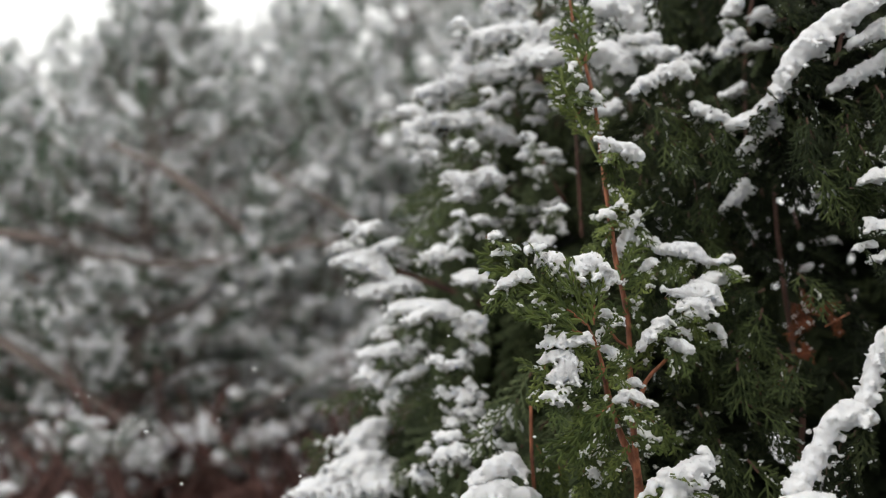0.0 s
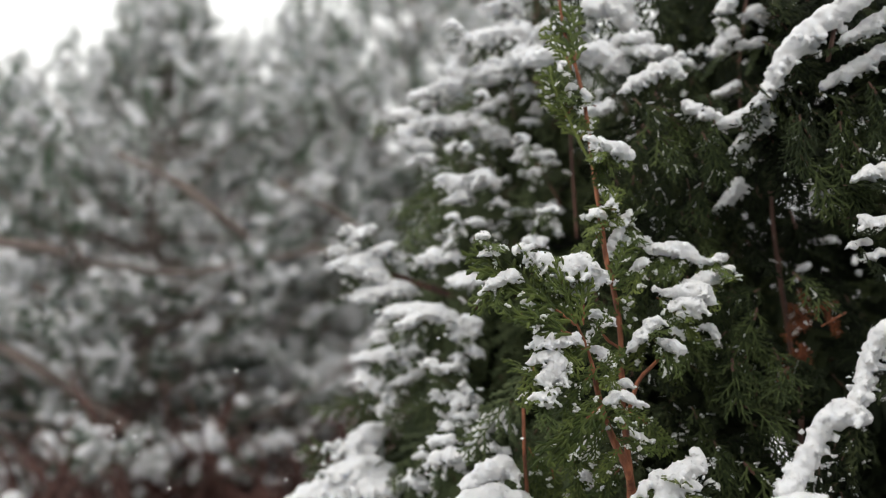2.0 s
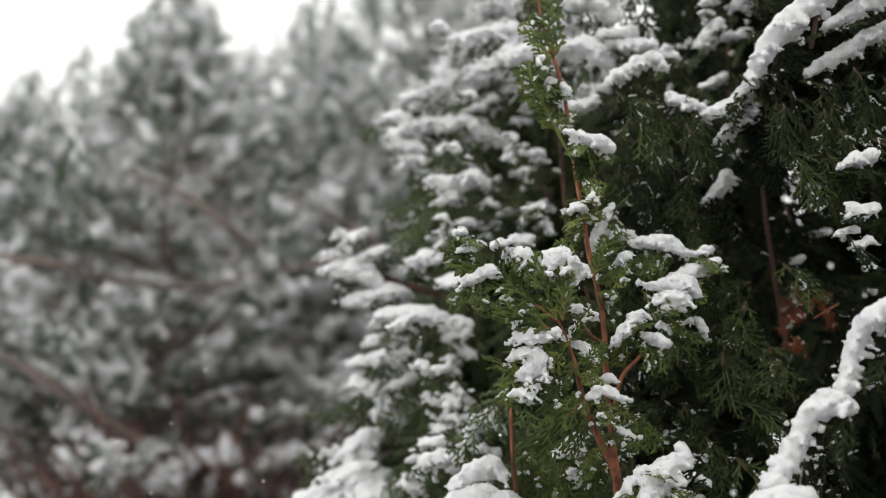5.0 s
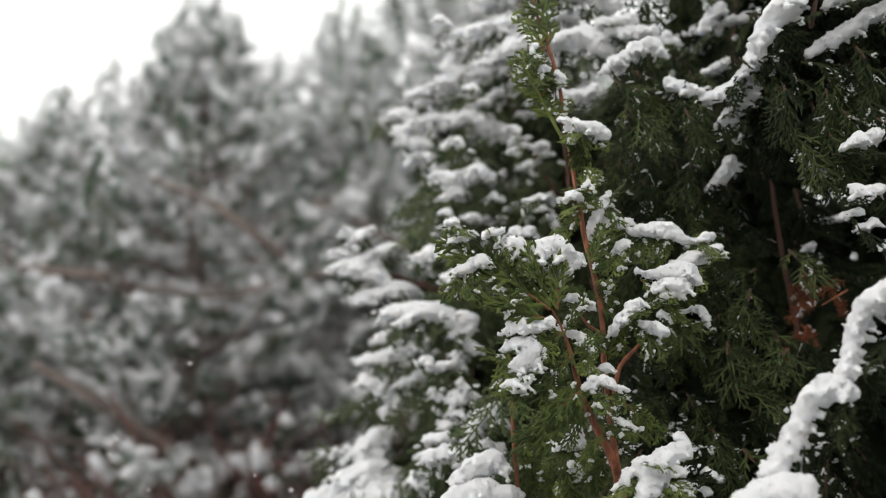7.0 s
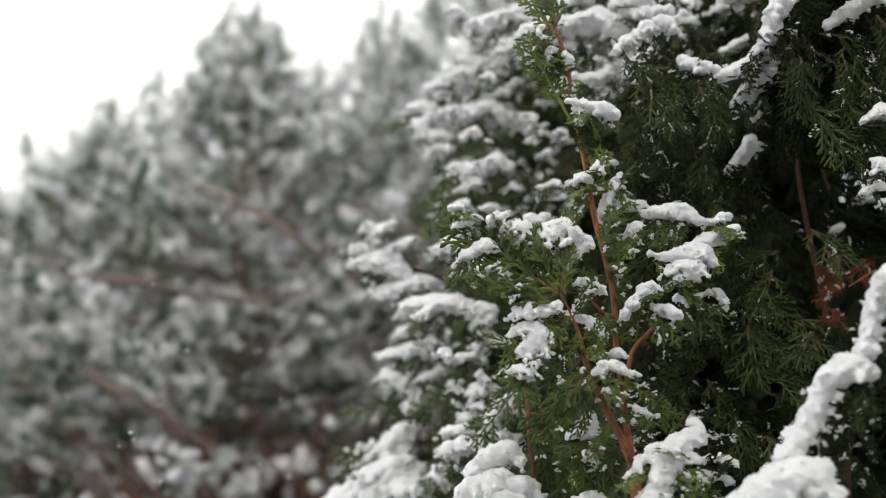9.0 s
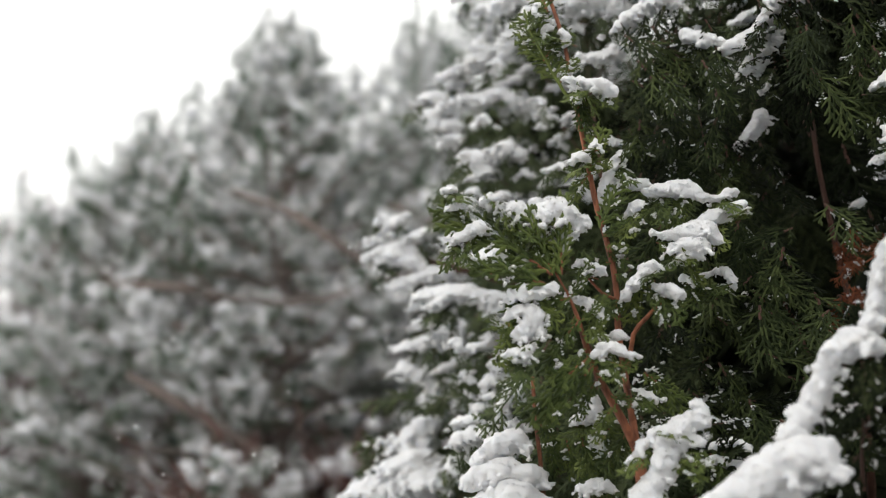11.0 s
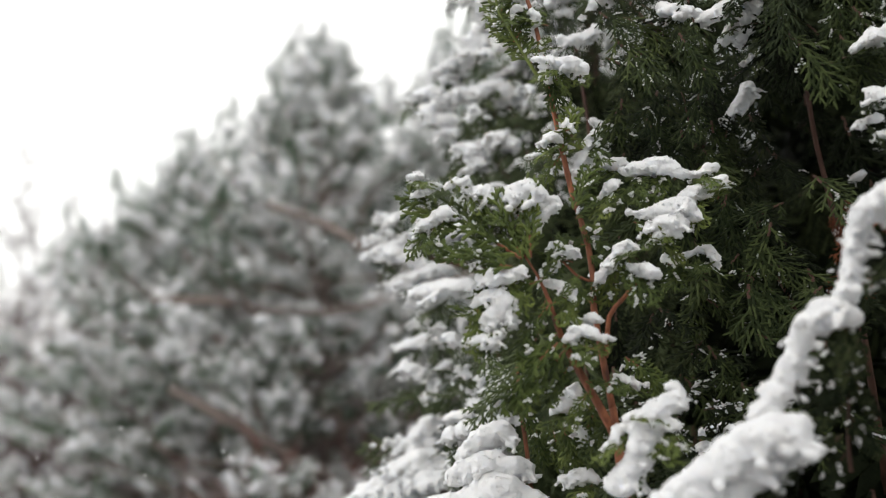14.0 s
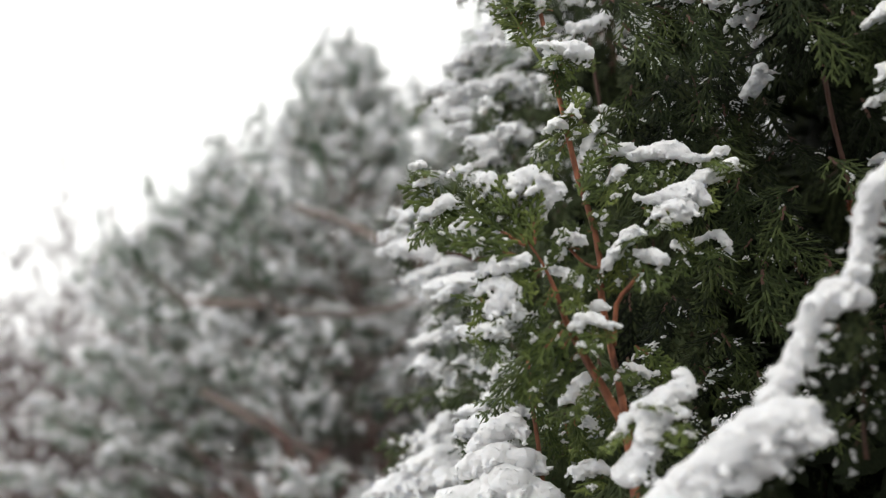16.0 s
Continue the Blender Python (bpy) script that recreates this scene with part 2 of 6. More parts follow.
def snow(label, *points, cell=0.0026):
    """One heap of snow lying on a spray."""
    global snow_count
    snow_count += 1
    rng = np.random.default_rng(100 + snow_count)
    ob = new("snow_clump", snow_mesh(points, cell, rng))
    return tagged(ob, label, "snow", "snow on the thuja hedge")


# ---- thuja sprays ----
class Strips:
    """Collects flat, toothed branchlets into one mesh."""

    def __init__(self):
        self.v, self.f, self.m = [], [], []

    def blade(self, p, d, side, length, width, teeth, mat=0):
        """A flattened branchlet from p along d: a ridge on both faces, scale leaves as teeth on its edges."""
        nrm = np.cross(d, side)
        base = len(self.v)
        if teeth == 0:
            self.v += [p - side * width * 0.2, p + d * length * 0.55 - side * width * 0.5, p + d * length - nrm * 0.12 * length, p + d * length * 0.55 + side * width * 0.5]
            self.f.append((base, base + 1, base + 2, base + 3))
            self.m.append(mat)
            return
        st = 2 * teeth + 1
        for i in range(st):
            u = i / (st - 1)
            taper = 1 - 0.45 * u ** 2
            wd = width * 0.5 * taper * (1.0 if i % 2 else 0.7)
            if i == st - 1:
                wd = width * 0.2
            c = p + d * length * u + nrm * (-0.12 * length * u * u)
            th = width * 0.22 * taper
            self.v += [c - side * wd, c + nrm * th, c + side * wd, c - nrm * th]
        for i in range(st - 1):
            a = base + 4 * i
            for j in range(4):
                self.f.append((a + j, a + (j + 1) % 4, a + 4 + (j + 1) % 4, a + 4 + j))
                self.m.append(mat)
        self.f.append(tuple(base + 4 * (st - 1) + j for j in range(4)))
        self.m.append(mat)


def spray_mesh(name, length, width, rng, fine, mats, gap=0.0082, sag=0.25, thin=1.0):
    """A fan-like thuja spray along +x, flat in x and y, with alternate branchlets of the second and third order."""
    s = Strips()
    n = max(5, int(length / gap))
    up = np.array([0, 0, 1.0])
    bend = rng.uniform(-0.18, 0.18)
    teeth = (1, 2) if fine else (0, 0)

    def axis(u):
        return np.array([length * u, bend * length * u * u, -sag * length * u * u])

    for i in range(n):
        u0, u1 = i / n, (i + 1) / n
        a, b = axis(u0), axis(u1)
        d = b - a
        ln = np.linalg.norm(d)
        d /= ln
        side = np.cross(up, d)
        side /= np.linalg.norm(side)
        s.blade(a, d, side, ln * 1.25, 0.0036 * (1 - 0.35 * u0), 1, 1 if u0 < 0.16 else 0)
        for sgn in (1, -1):
            if rng.random() < 0.07:
                continue
            u = u0 + (0.5 / n if sgn > 0 else 0) + rng.uniform(-0.2, 0.2) / n
            p = axis(max(0, u))
            shape = (0.35 + 1.5 * u) * (1 - u) ** 0.75 * 1.25 if u < 0.98 else 0.1
            l2 = width * 0.5 * min(1.0, shape) * rng.uniform(0.7, 1.15) + 0.006
            ang = radians(rng.uniform(34, 48)) * sgn
            tilt = rng.uniform(-0.3, 0.18)
            d2 = math.cos(ang) * d + math.sin(ang) * side + up * tilt
            d2 /= np.linalg.norm(d2)
            side2 = np.cross(up, d2)
            side2 /= np.linalg.norm(side2)
            s.blade(p, d2, side2, l2, 0.0036 * thin, max(2, int(l2 / 0.006)) if fine else 1)
            m = int(l2 / 0.0048)
            for q in range(1, m + 1):
                sg = 1 if q % 2 else -1
                t = q / (m + 1)
                l3 = (0.3 + 0.7 * (1 - t)) * min(0.0125, 0.42 * l2) * rng.uniform(0.65, 1.2) + 0.003
                a3 = radians(rng.uniform(27, 42)) * sg
                d3 = math.cos(a3) * d2 + math.sin(a3) * side2 + up * rng.uniform(-0.25, 0.2)
                d3 /= np.linalg.norm(d3)
                side3 = np.cross(up, d3)
                side3 /= np.linalg.norm(side3)
                p3 = p + d2 * l2 * t + np.cross(d2, side2) * (-0.12 * l2 * t * t)
                s.blade(p3, d3, side3, l3, 0.0035 * thin, teeth[1] if l3 > 0.008 else teeth[0])
    return mesh_of(name, np.array(s.v), s.f, mats, smooth=False, index=s.m)


rng = np.random.default_rng(5)
FINE = [(ln, spray_mesh("spray", ln, wd, rng, True, [SHADED_THUJA, OLDBARK], sag=sg))
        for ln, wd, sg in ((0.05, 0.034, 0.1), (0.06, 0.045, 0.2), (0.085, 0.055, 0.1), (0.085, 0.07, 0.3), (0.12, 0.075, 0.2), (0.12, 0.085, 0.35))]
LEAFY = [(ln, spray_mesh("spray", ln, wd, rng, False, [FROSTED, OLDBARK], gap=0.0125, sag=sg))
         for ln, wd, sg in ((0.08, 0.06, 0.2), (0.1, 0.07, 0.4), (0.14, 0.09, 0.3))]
ROUGH = [(ln, spray_mesh("spray", ln, wd, rng, False, [SHADED_THUJA, OLDBARK], gap=0.0125, sag=sg))
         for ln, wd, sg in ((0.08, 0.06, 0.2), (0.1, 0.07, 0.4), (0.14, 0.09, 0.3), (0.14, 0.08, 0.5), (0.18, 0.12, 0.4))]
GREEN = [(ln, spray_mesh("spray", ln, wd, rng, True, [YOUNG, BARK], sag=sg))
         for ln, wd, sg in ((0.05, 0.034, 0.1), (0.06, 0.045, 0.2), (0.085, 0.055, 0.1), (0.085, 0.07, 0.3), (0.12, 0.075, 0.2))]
COMB = [(ln, spray_mesh("spray", ln, wd, rng, True, [LIT_OUTER, OLDBARK], gap=0.0068, sag=sg, thin=0.72))
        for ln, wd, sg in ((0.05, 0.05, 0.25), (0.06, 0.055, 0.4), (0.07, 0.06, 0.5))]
BROWN = [(0.05, spray_mesh("spray", 0.05, 0.045, rng, True, [DEAD, OLDBARK], sag=0.4, thin=0.6))]
srng = np.random.default_rng(9)
sprays = []


def spray(parent, base, tip, face=(0, -0.6, 0.8), library=None, label="", wide=1.0, dust=0.4, into=None):
    """A spray from base to tip; face: the way its upper side looks."""
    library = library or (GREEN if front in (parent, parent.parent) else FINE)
    base, tip, face = Vector(base), Vector(tip), Vector(face)
    d = tip - base
    want = d.length
    near = sorted(library, key=lambda e: abs(math.log(e[0] / want)))[:2]
    ln, me = near[srng.integers(len(near))]
    x = d.normalized()
    y = face.cross(x).normalized()
    z = x.cross(y)
    k = want / ln
    m = Matrix((x * k, y * k * wide * (-1 if srng.random() < 0.5 else 1), z * k)).transposed().to_4x4()
    m.translation = base
    sprays.append((me, m, dust, parent.parent or parent))
    if into is not None:
        into.append((me, m))
        return None
    ob = child("spray", me, parent, label)
    ob.matrix_basis = m
    return ob


def joined(parent, name, rows):
    """The sprays in rows as one mesh, for those too deep in the hedge to pick apart."""
    vs, fs, ids, n = [], [], [], 0
    for me, m in rows:
        co = np.zeros(len(me.vertices) * 3)
        me.vertices.foreach_get("co", co)
        mm = np.array(m)
        vs.append(co.reshape(-1, 3) @ mm[:3, :3].T + mm[:3, 3])
        fs += [tuple(i + n for i in p.vertices) for p in me.polygons]
        ids += [p.material_index for p in me.polygons]
        n += len(me.vertices)
    ob = child(name, mesh_of(name, np.vstack(vs), fs, list(rows[0][0].materials), smooth=False, index=ids), parent)
    return tagged(ob, kind="stuff")


def thing(name, at, label, category, group=""):
    ob = new(name)
    ob.empty_display_size = 0.05
    ob.matrix_basis = Matrix.Translation(at)
    return tagged(ob, label, category, group)


def laden(parent, label, *points, cell=0.0026, library=None, under=1.0):
    """A spray that bends under its snow: the heap, the spray below it and side sprays that peep out."""
    snow(label, *points, cell=cell)
    p = np.array(points)
    r = p[:, 3].max()
    a, b = p[0, :3], p[-1, :3]
    d = b - a
    ln = np.linalg.norm(d)
    if ln < 1.6 * r:
        d = np.array([-0.6, -0.5, -0.3])
        ln = 1.0
        a, b = p.mean(0)[:3] + d * r, p.mean(0)[:3] - d * r * 0.4
    d = (b - a) / np.linalg.norm(b - a)
    drop = np.array([0, 0, -0.75 * r])
    lib = library or FINE
    for i in range(max(1, int(round(under * len(p))))):
        t = srng.uniform(0.0, 0.8)
        c = a + (b - a) * t + drop * srng.uniform(0.8, 1.5)
        way = d * srng.choice([-1, 1]) * 0.5 + srng.normal(0, 0.45, 3) + np.array([0, -0.35, -0.45])
        way /= np.linalg.norm(way)
        size = min(0.11, max(0.035, 2.6 * r))
        spray(parent, c - way * size * 0.35, c + way * size * 0.75, (srng.normal(0, 0.3), -0.45, 0.85), lib)


def fill(parent, count, lo, hi, ways, library, seed, size=(0.09, 0.17), skip=None, dust=0.05, join=False):
    """Inner sprays of a hedge, within a box, that hang and point about ways."""
    r = np.random.default_rng(seed)
    done, rows = 0, [] if join else None
    while done < count:
        c = r.uniform(lo, hi)
        if skip and skip(c, r):
            continue
        way = np.array(ways) + r.normal(0, 0.42, 3)
        way /= np.linalg.norm(way)
        ln = r.uniform(*size)
        spray(parent, c - way * ln * 0.4, c + way * ln * 0.6, (r.normal(0, 0.4), -0.75 + r.normal(0, 0.3), 0.6), library, dust=dust, into=rows)
        done += 1
    if join:
        joined(parent, "deep_foliage", rows)


def coarse_mesh(length, width, rng):
    """A plain spray for the hedge's hidden depth: flat branchlets only."""
    v, f = [], []
    for i in range(14):
        u = i / 13
        for sgn in (1, -1):
            l2 = width * 0.6 * (0.4 + 1.2 * u) * (1 - u) ** 0.6 + 0.01
            ang = radians(rng.uniform(35, 60)) * sgn
            p = np.array([length * u, 0, -0.3 * length * u * u])
            d = np.array([math.cos(ang), math.sin(ang), rng.uniform(-0.4, 0.1)])
            s = np.array([-d[1], d[0], 0]) * width * 0.045
            b = len(v)
            v += [p - s, p + s, p + d * l2 * 0.6 + s * 1.3, p + d * l2, p + d * l2 * 0.6 - s * 1.3]
            f += [(b, b + 1, b + 2, b + 4), (b + 4, b + 2, b + 3)]
    return np.array(v), f


def mass(parent, seed, *boxes, skip=None):
    """The hedge's own depth, above, below and behind what can be picked apart: one mesh of many coarse sprays."""
    r = np.random.default_rng(seed)
    kinds = [coarse_mesh(1.0, 0.7, r) for _ in range(4)]
    vs, fs, n = [], [], 0
    for count, lo, hi, ways, size in boxes:
        for _ in range(count):
            kv, kf = kinds[r.integers(4)]
            x = np.array(ways) + r.normal(0, 0.5, 3)
            x /= np.linalg.norm(x)
            y = np.cross(r.normal(0, 0.5, 3) + (0, -0.5, 0.8), x)
            y /= np.linalg.norm(y)
            z = np.cross(x, y)
            place = r.uniform(lo, hi)
            if skip and skip(place, r):
                continue
            v = (kv @ np.array([x, y, z])) * size * r.uniform(0.75, 1.25) + place
            vs.append(v)
            fs += [tuple(i + n for i in p) for p in kf]
            n += len(v)
    # coarse sprays take the leaf colour that is darkened for shade
    ob = child("inner_foliage", mesh_of("inner_foliage", np.vstack(vs), fs, [SHADED_THUJA], smooth=False), parent)
    tagged(ob, kind="stuff")


# ---- ground ----
def ground():
    bm = bmesh.new()
    n = 70
    xs = [math.copysign(abs(q) ** 3.2, q) * 600 for q in np.linspace(-1, 1, n)]
    grid = [[bm.verts.new((x, y + 2, 0.12 * noise.noise((x * 0.35, y * 0.35, 0)) + 0.035 * noise.noise((x * 1.7, y * 1.7, 4)))) for x in xs] for y in xs]
    for i in range(n - 1):
        for j in range(n - 1):
            bm.faces.new((grid[i][j], grid[i][j + 1], grid[i + 1][j + 1], grid[i + 1][j]))
    me = bpy.data.meshes.new("ground")
    bm.to_mesh(me)
    me.materials.append(SNOW)
    me.polygons.foreach_set("use_smooth", np.ones(len(me.polygons), bool))
    return tagged(new("ground", me), "ground covered with fresh white snow", "ground", kind="structure")


ground()
hedge = "row of snow-laden thujas"
front = thing("thuja", (0.24, 0.86, 0.0), "young thuja with a bare red leader shoot and snowy green sprays", "conifer", hedge)
left = thing("thuja", (0.16, 1.42, 0.0), "dense green thuja with sprays bent under thick snow", "conifer", hedge)
right = thing("thuja", (0.46, 1.5, 0.0), "dark dense thuja with drooping sprays and withered inner twigs", "conifer", hedge)
HEAP, BENT, RIDGE = "fresh snow heaped on a green thuja spray", "thick rounded snow bending a thuja spray", "long snow ridge on a drooping dark thuja branch"
# the front thuja: leader, side stems and their green sprays
branch("trunk", front, [(0.177, 0.82, 1.486, 0.0032), (0.179, 0.82, 1.459, 0.0042), (0.181, 0.82, 1.422, 0.0048), (0.182, 0.82, 1.383, 0.0056), (0.2, 0.84, 0.6, 0.012)], BARK, "red-brown peeling trunk")
branch("trunk", front, [(0.2, 0.84, 0.62, 0.012), (0.22, 0.85, 0.3, 0.014), (0.24, 0.86, -0.05, 0.017)], BARK)
leader = branch("leader", front, [(0.104, 0.815, 1.99, 0.0009), (0.113, 0.815, 1.939, 0.0012), (0.12, 0.815, 1.896, 0.0016), (0.128, 0.815, 1.871, 0.0017), (0.137, 0.815, 1.835, 0.0019), (0.142, 0.815, 1.801, 0.002), (0.146, 0.815, 1.769, 0.0022), (0.15, 0.815, 1.733, 0.0021), (0.155, 0.815, 1.695, 0.0023), (0.159, 0.815, 1.666, 0.0024), (0.164, 0.815, 1.643, 0.0024), (0.169, 0.815, 1.615, 0.0026), (0.171, 0.815, 1.587, 0.0027), (0.17, 0.81, 1.562, 0.0027), (0.173, 0.815, 1.524, 0.0027), (0.177, 0.82, 1.484, 0.0031)], BARK, "thin upright red-brown leader shoot")
side_stem = branch("branch", front, [(0.178, 0.815, 1.462, 0.0037), (0.172, 0.8, 1.478, 0.0036), (0.162, 0.8, 1.499, 0.0032), (0.152, 0.795, 1.521, 0.0029), (0.145, 0.785, 1.54, 0.0026), (0.139, 0.78, 1.566, 0.0017), (0.132, 0.775, 1.586, 0.0011), (0.122, 0.77, 1.605, 0.0008)], BARK)
branch("branch", front, [(0.176, 0.815, 1.524, 0.0019), (0.182, 0.8, 1.553, 0.0018), (0.193, 0.8, 1.566, 0.0018), (0.206, 0.8, 1.579, 0.0017), (0.216, 0.8, 1.59, 0.0012)], BARK)
branch("branch", front, [(0.17, 0.81, 1.585, 0.0015), (0.159, 0.81, 1.591, 0.0013), (0.15, 0.81, 1.602, 0.0012), (0.141, 0.81, 1.614, 0.0009)], BARK)
branch("branch", front, [(0.088, 0.9, 1.532, 0.0017), (0.089, 0.9, 1.495, 0.0018), (0.091, 0.9, 1.469, 0.002), (0.094, 0.9, 1.423, 0.0023), (0.096, 0.9, 1.373, 0.0027), (0.12, 0.95, 0.9, 0.004)], BARK)
side_twig = branch("side_twig", front, [(0.148, 0.81, 1.755, 0.0014), (0.136, 0.81, 1.777, 0.0015), (0.125, 0.81, 1.8, 0.0014), (0.117, 0.81, 1.82, 0.0012), (0.108, 0.81, 1.84, 0.0011), (0.104, 0.81, 1.862, 0.001)], YOUNG)
spray(side_twig, (0.13, 0.81, 1.789), (0.102, 0.81, 1.862), (0, -0.9, 0.35))
spray(side_twig, (0.124, 0.81, 1.804), (0.098, 0.81, 1.836), (0, -0.9, 0.35))
spray(side_twig, (0.121, 0.81, 1.811), (0.14, 0.81, 1.841), (0, -0.9, 0.35))
spray(side_twig, (0.116, 0.81, 1.823), (0.093, 0.81, 1.853), (0, -0.9, 0.35))
spray(side_twig, (0.13, 0.81, 1.791), (0.115, 0.81, 1.806), (0, -0.9, 0.35))
spray(side_twig, (0.133, 0.81, 1.785), (0.149, 0.81, 1.809), (0, -0.9, 0.35))
spray(side_twig, (0.108, 0.81, 1.838), (0.12, 0.81, 1.866), (0, -0.9, 0.35))
spray(side_twig, (0.125, 0.81, 1.857), (0.113, 0.81, 1.912), (0, -0.9, 0.35))
spray(side_twig, (0.13, 0.81, 1.868), (0.119, 0.81, 1.93), (0, -0.9, 0.35))
spray(leader, (0.154, 0.805, 1.698), (0.165, 0.805, 1.739), (0, -0.9, 0.35))
spray(leader, (0.154, 0.805, 1.695), (0.135, 0.805, 1.707), (0, -0.9, 0.35))
spray(leader, (0.155, 0.805, 1.695), (0.171, 0.805, 1.708), (0, -0.9, 0.35))
spray(leader, (0.154, 0.805, 1.695), (0.131, 0.805, 1.667), (0, -0.9, 0.35))
spray(leader, (0.161, 0.805, 1.646), (0.18, 0.805, 1.683), (0, -0.9, 0.35))
spray(leader, (0.162, 0.805, 1.638), (0.179, 0.805, 1.655), (0, -0.9, 0.35))
spray(leader, (0.164, 0.805, 1.63), (0.183, 0.805, 1.63), (0, -0.9, 0.35))
spray(leader, (0.15, 0.805, 1.765), (0.183, 0.805, 1.762), (0, -0.9, 0.35))
spray(leader, (0.141, 0.805, 1.793), (0.147, 0.805, 1.807), (0, -0.9, 0.35))
spray(side_stem, (0.122, 0.76, 1.598), (0.037, 0.75, 1.667), (0, -0.9, 0.35), wide=0.72)
spray(side_stem, (0.117, 0.75, 1.589), (0.062, 0.74, 1.611), (0, -0.9, 0.35), wide=0.72)
spray(side_stem, (0.122, 0.765, 1.599), (0.101, 0.755, 1.655), (0, -0.9, 0.35), wide=0.72)
spray(side_stem, (0.129, 0.765, 1.599), (0.133, 0.755, 1.661), (0, -0.9, 0.35), wide=0.72)
spray(side_stem, (0.135, 0.765, 1.58), (0.085, 0.755, 1.572), (0, -0.9, 0.35), wide=0.72)
spray(side_stem, (0.141, 0.77, 1.562), (0.106, 0.76, 1.529), (0, -0.9, 0.35), wide=0.72)
spray(side_stem, (0.145, 0.77, 1.539), (0.115, 0.76, 1.516), (0, -0.9, 0.35), wide=0.72)
spray(side_stem, (0.146, 0.765, 1.531), (0.091, 0.755, 1.493), (0, -0.9, 0.35), wide=0.72)
spray(side_stem, (0.149, 0.77, 1.525), (0.107, 0.76, 1.487), (0, -0.9, 0.35), wide=0.72)
spray(side_stem, (0.141, 0.775, 1.562), (0.162, 0.765, 1.579), (0, -0.9, 0.35), wide=0.72)
spray(side_stem, (0.145, 0.78, 1.544), (0.159, 0.77, 1.561), (0, -0.9, 0.35), wide=0.72)
spray(side_stem, (0.151, 0.78, 1.521), (0.18, 0.77, 1.531), (0, -0.9, 0.35), wide=0.72)
spray(side_stem, (0.137, 0.775, 1.567), (0.127, 0.765, 1.543), (0, -0.9, 0.35), wide=0.72)
spray(side_stem, (0.153, 0.78, 1.517), (0.129, 0.77, 1.49), (0, -0.9, 0.35), wide=0.72)
spray(side_stem, (0.161, 0.79, 1.504), (0.192, 0.78, 1.496), (0, -0.9, 0.35), wide=0.72)
spray(side_stem, (0.164, 0.79, 1.497), (0.142, 0.78, 1.472), (0, -0.9, 0.35), wide=0.72)
spray(side_stem, (0.133, 0.775, 1.581), (0.15, 0.765, 1.607), (0, -0.9, 0.35), wide=0.72)
spray(side_stem, (0.128, 0.77, 1.581), (0.105, 0.76, 1.561), (0, -0.9, 0.35), wide=0.72)
spray(front, (0.175, 0.8, 1.584), (0.156, 0.8, 1.566), (0, -0.9, 0.35))
spray(front, (0.17, 0.8, 1.565), (0.149, 0.8, 1.585), (0, -0.9, 0.35))
spray(front, (0.17, 0.81, 1.606), (0.188, 0.81, 1.593), (0, -0.9, 0.35))
spray(front, (0.168, 0.81, 1.616), (0.144, 0.81, 1.627), (0, -0.9, 0.35))
spray(front, (0.166, 0.81, 1.626), (0.185, 0.81, 1.615), (0, -0.9, 0.35))
spray(front, (0.189, 0.84, 1.526), (0.226, 0.84, 1.501), (0, -0.9, 0.35))
spray(front, (0.172, 0.84, 1.477), (0.151, 0.84, 1.444), (0, -0.9, 0.35))
spray(front, (0.154, 0.86, 1.493), (0.162, 0.86, 1.449), (0, -0.9, 0.35))
spray(front, (0.117, 0.9, 1.474), (0.121, 0.9, 1.438), (0, -0.9, 0.35))
spray(front, (0.102, 0.9, 1.479), (0.101, 0.9, 1.443), (0, -0.9, 0.35))
spray(front, (0.092, 0.88, 1.494), (0.107, 0.88, 1.464), (0, -0.9, 0.35))
spray(front, (0.126, 0.8, 1.523), (0.11, 0.8, 1.486), (0, -0.9, 0.35))
spray(front, (0.133, 0.85, 1.473), (0.146, 0.85, 1.435), (0, -0.9, 0.35))
# snow on the front thuja
laden(front, HEAP, (0.038, 0.755, 1.673, 0.0038), (0.043, 0.755, 1.676, 0.0043), cell=0.0016, library=GREEN, under=0.5)
laden(front, HEAP, (0.041, 0.755, 1.658, 0.0033), (0.047, 0.755, 1.661, 0.0053), (0.057, 0.755, 1.665, 0.0048), cell=0.0016, library=GREEN, under=0.3)
laden(front, HEAP, (0.069, 0.755, 1.662, 0.0043), (0.075, 0.755, 1.664, 0.0057), (0.083, 0.755, 1.666, 0.0038), cell=0.0016, library=GREEN, under=0.3)
laden(front, HEAP, (0.041, 0.75, 1.624, 0.0033), (0.05, 0.75, 1.632, 0.0052), (0.062, 0.75, 1.638, 0.0061), (0.069, 0.75, 1.641, 0.0047), cell=0.0016, library=GREEN, under=0.6)
laden(front, HEAP, (0.082, 0.768, 1.657, 0.0053), (0.092, 0.768, 1.658, 0.0082), (0.1, 0.768, 1.653, 0.0067), (0.095, 0.768, 1.646, 0.0058), cell=0.0016, library=GREEN, under=0.6)
laden(front, HEAP, (0.107, 0.772, 1.639, 0.0072), (0.119, 0.772, 1.652, 0.0126), (0.131, 0.772, 1.654, 0.0126), (0.139, 0.772, 1.646, 0.0101), cell=0.0016, library=GREEN, under=0.6)
laden(front, HEAP, (0.113, 0.778, 1.633, 0.0068), (0.13, 0.778, 1.635, 0.0078), (0.145, 0.778, 1.645, 0.0068), cell=0.0016, library=GREEN, under=0.5)
laden(front, HEAP, (0.076, 0.765, 1.615, 0.0043), (0.083, 0.765, 1.614, 0.0047), cell=0.0016, library=GREEN, under=0.2)
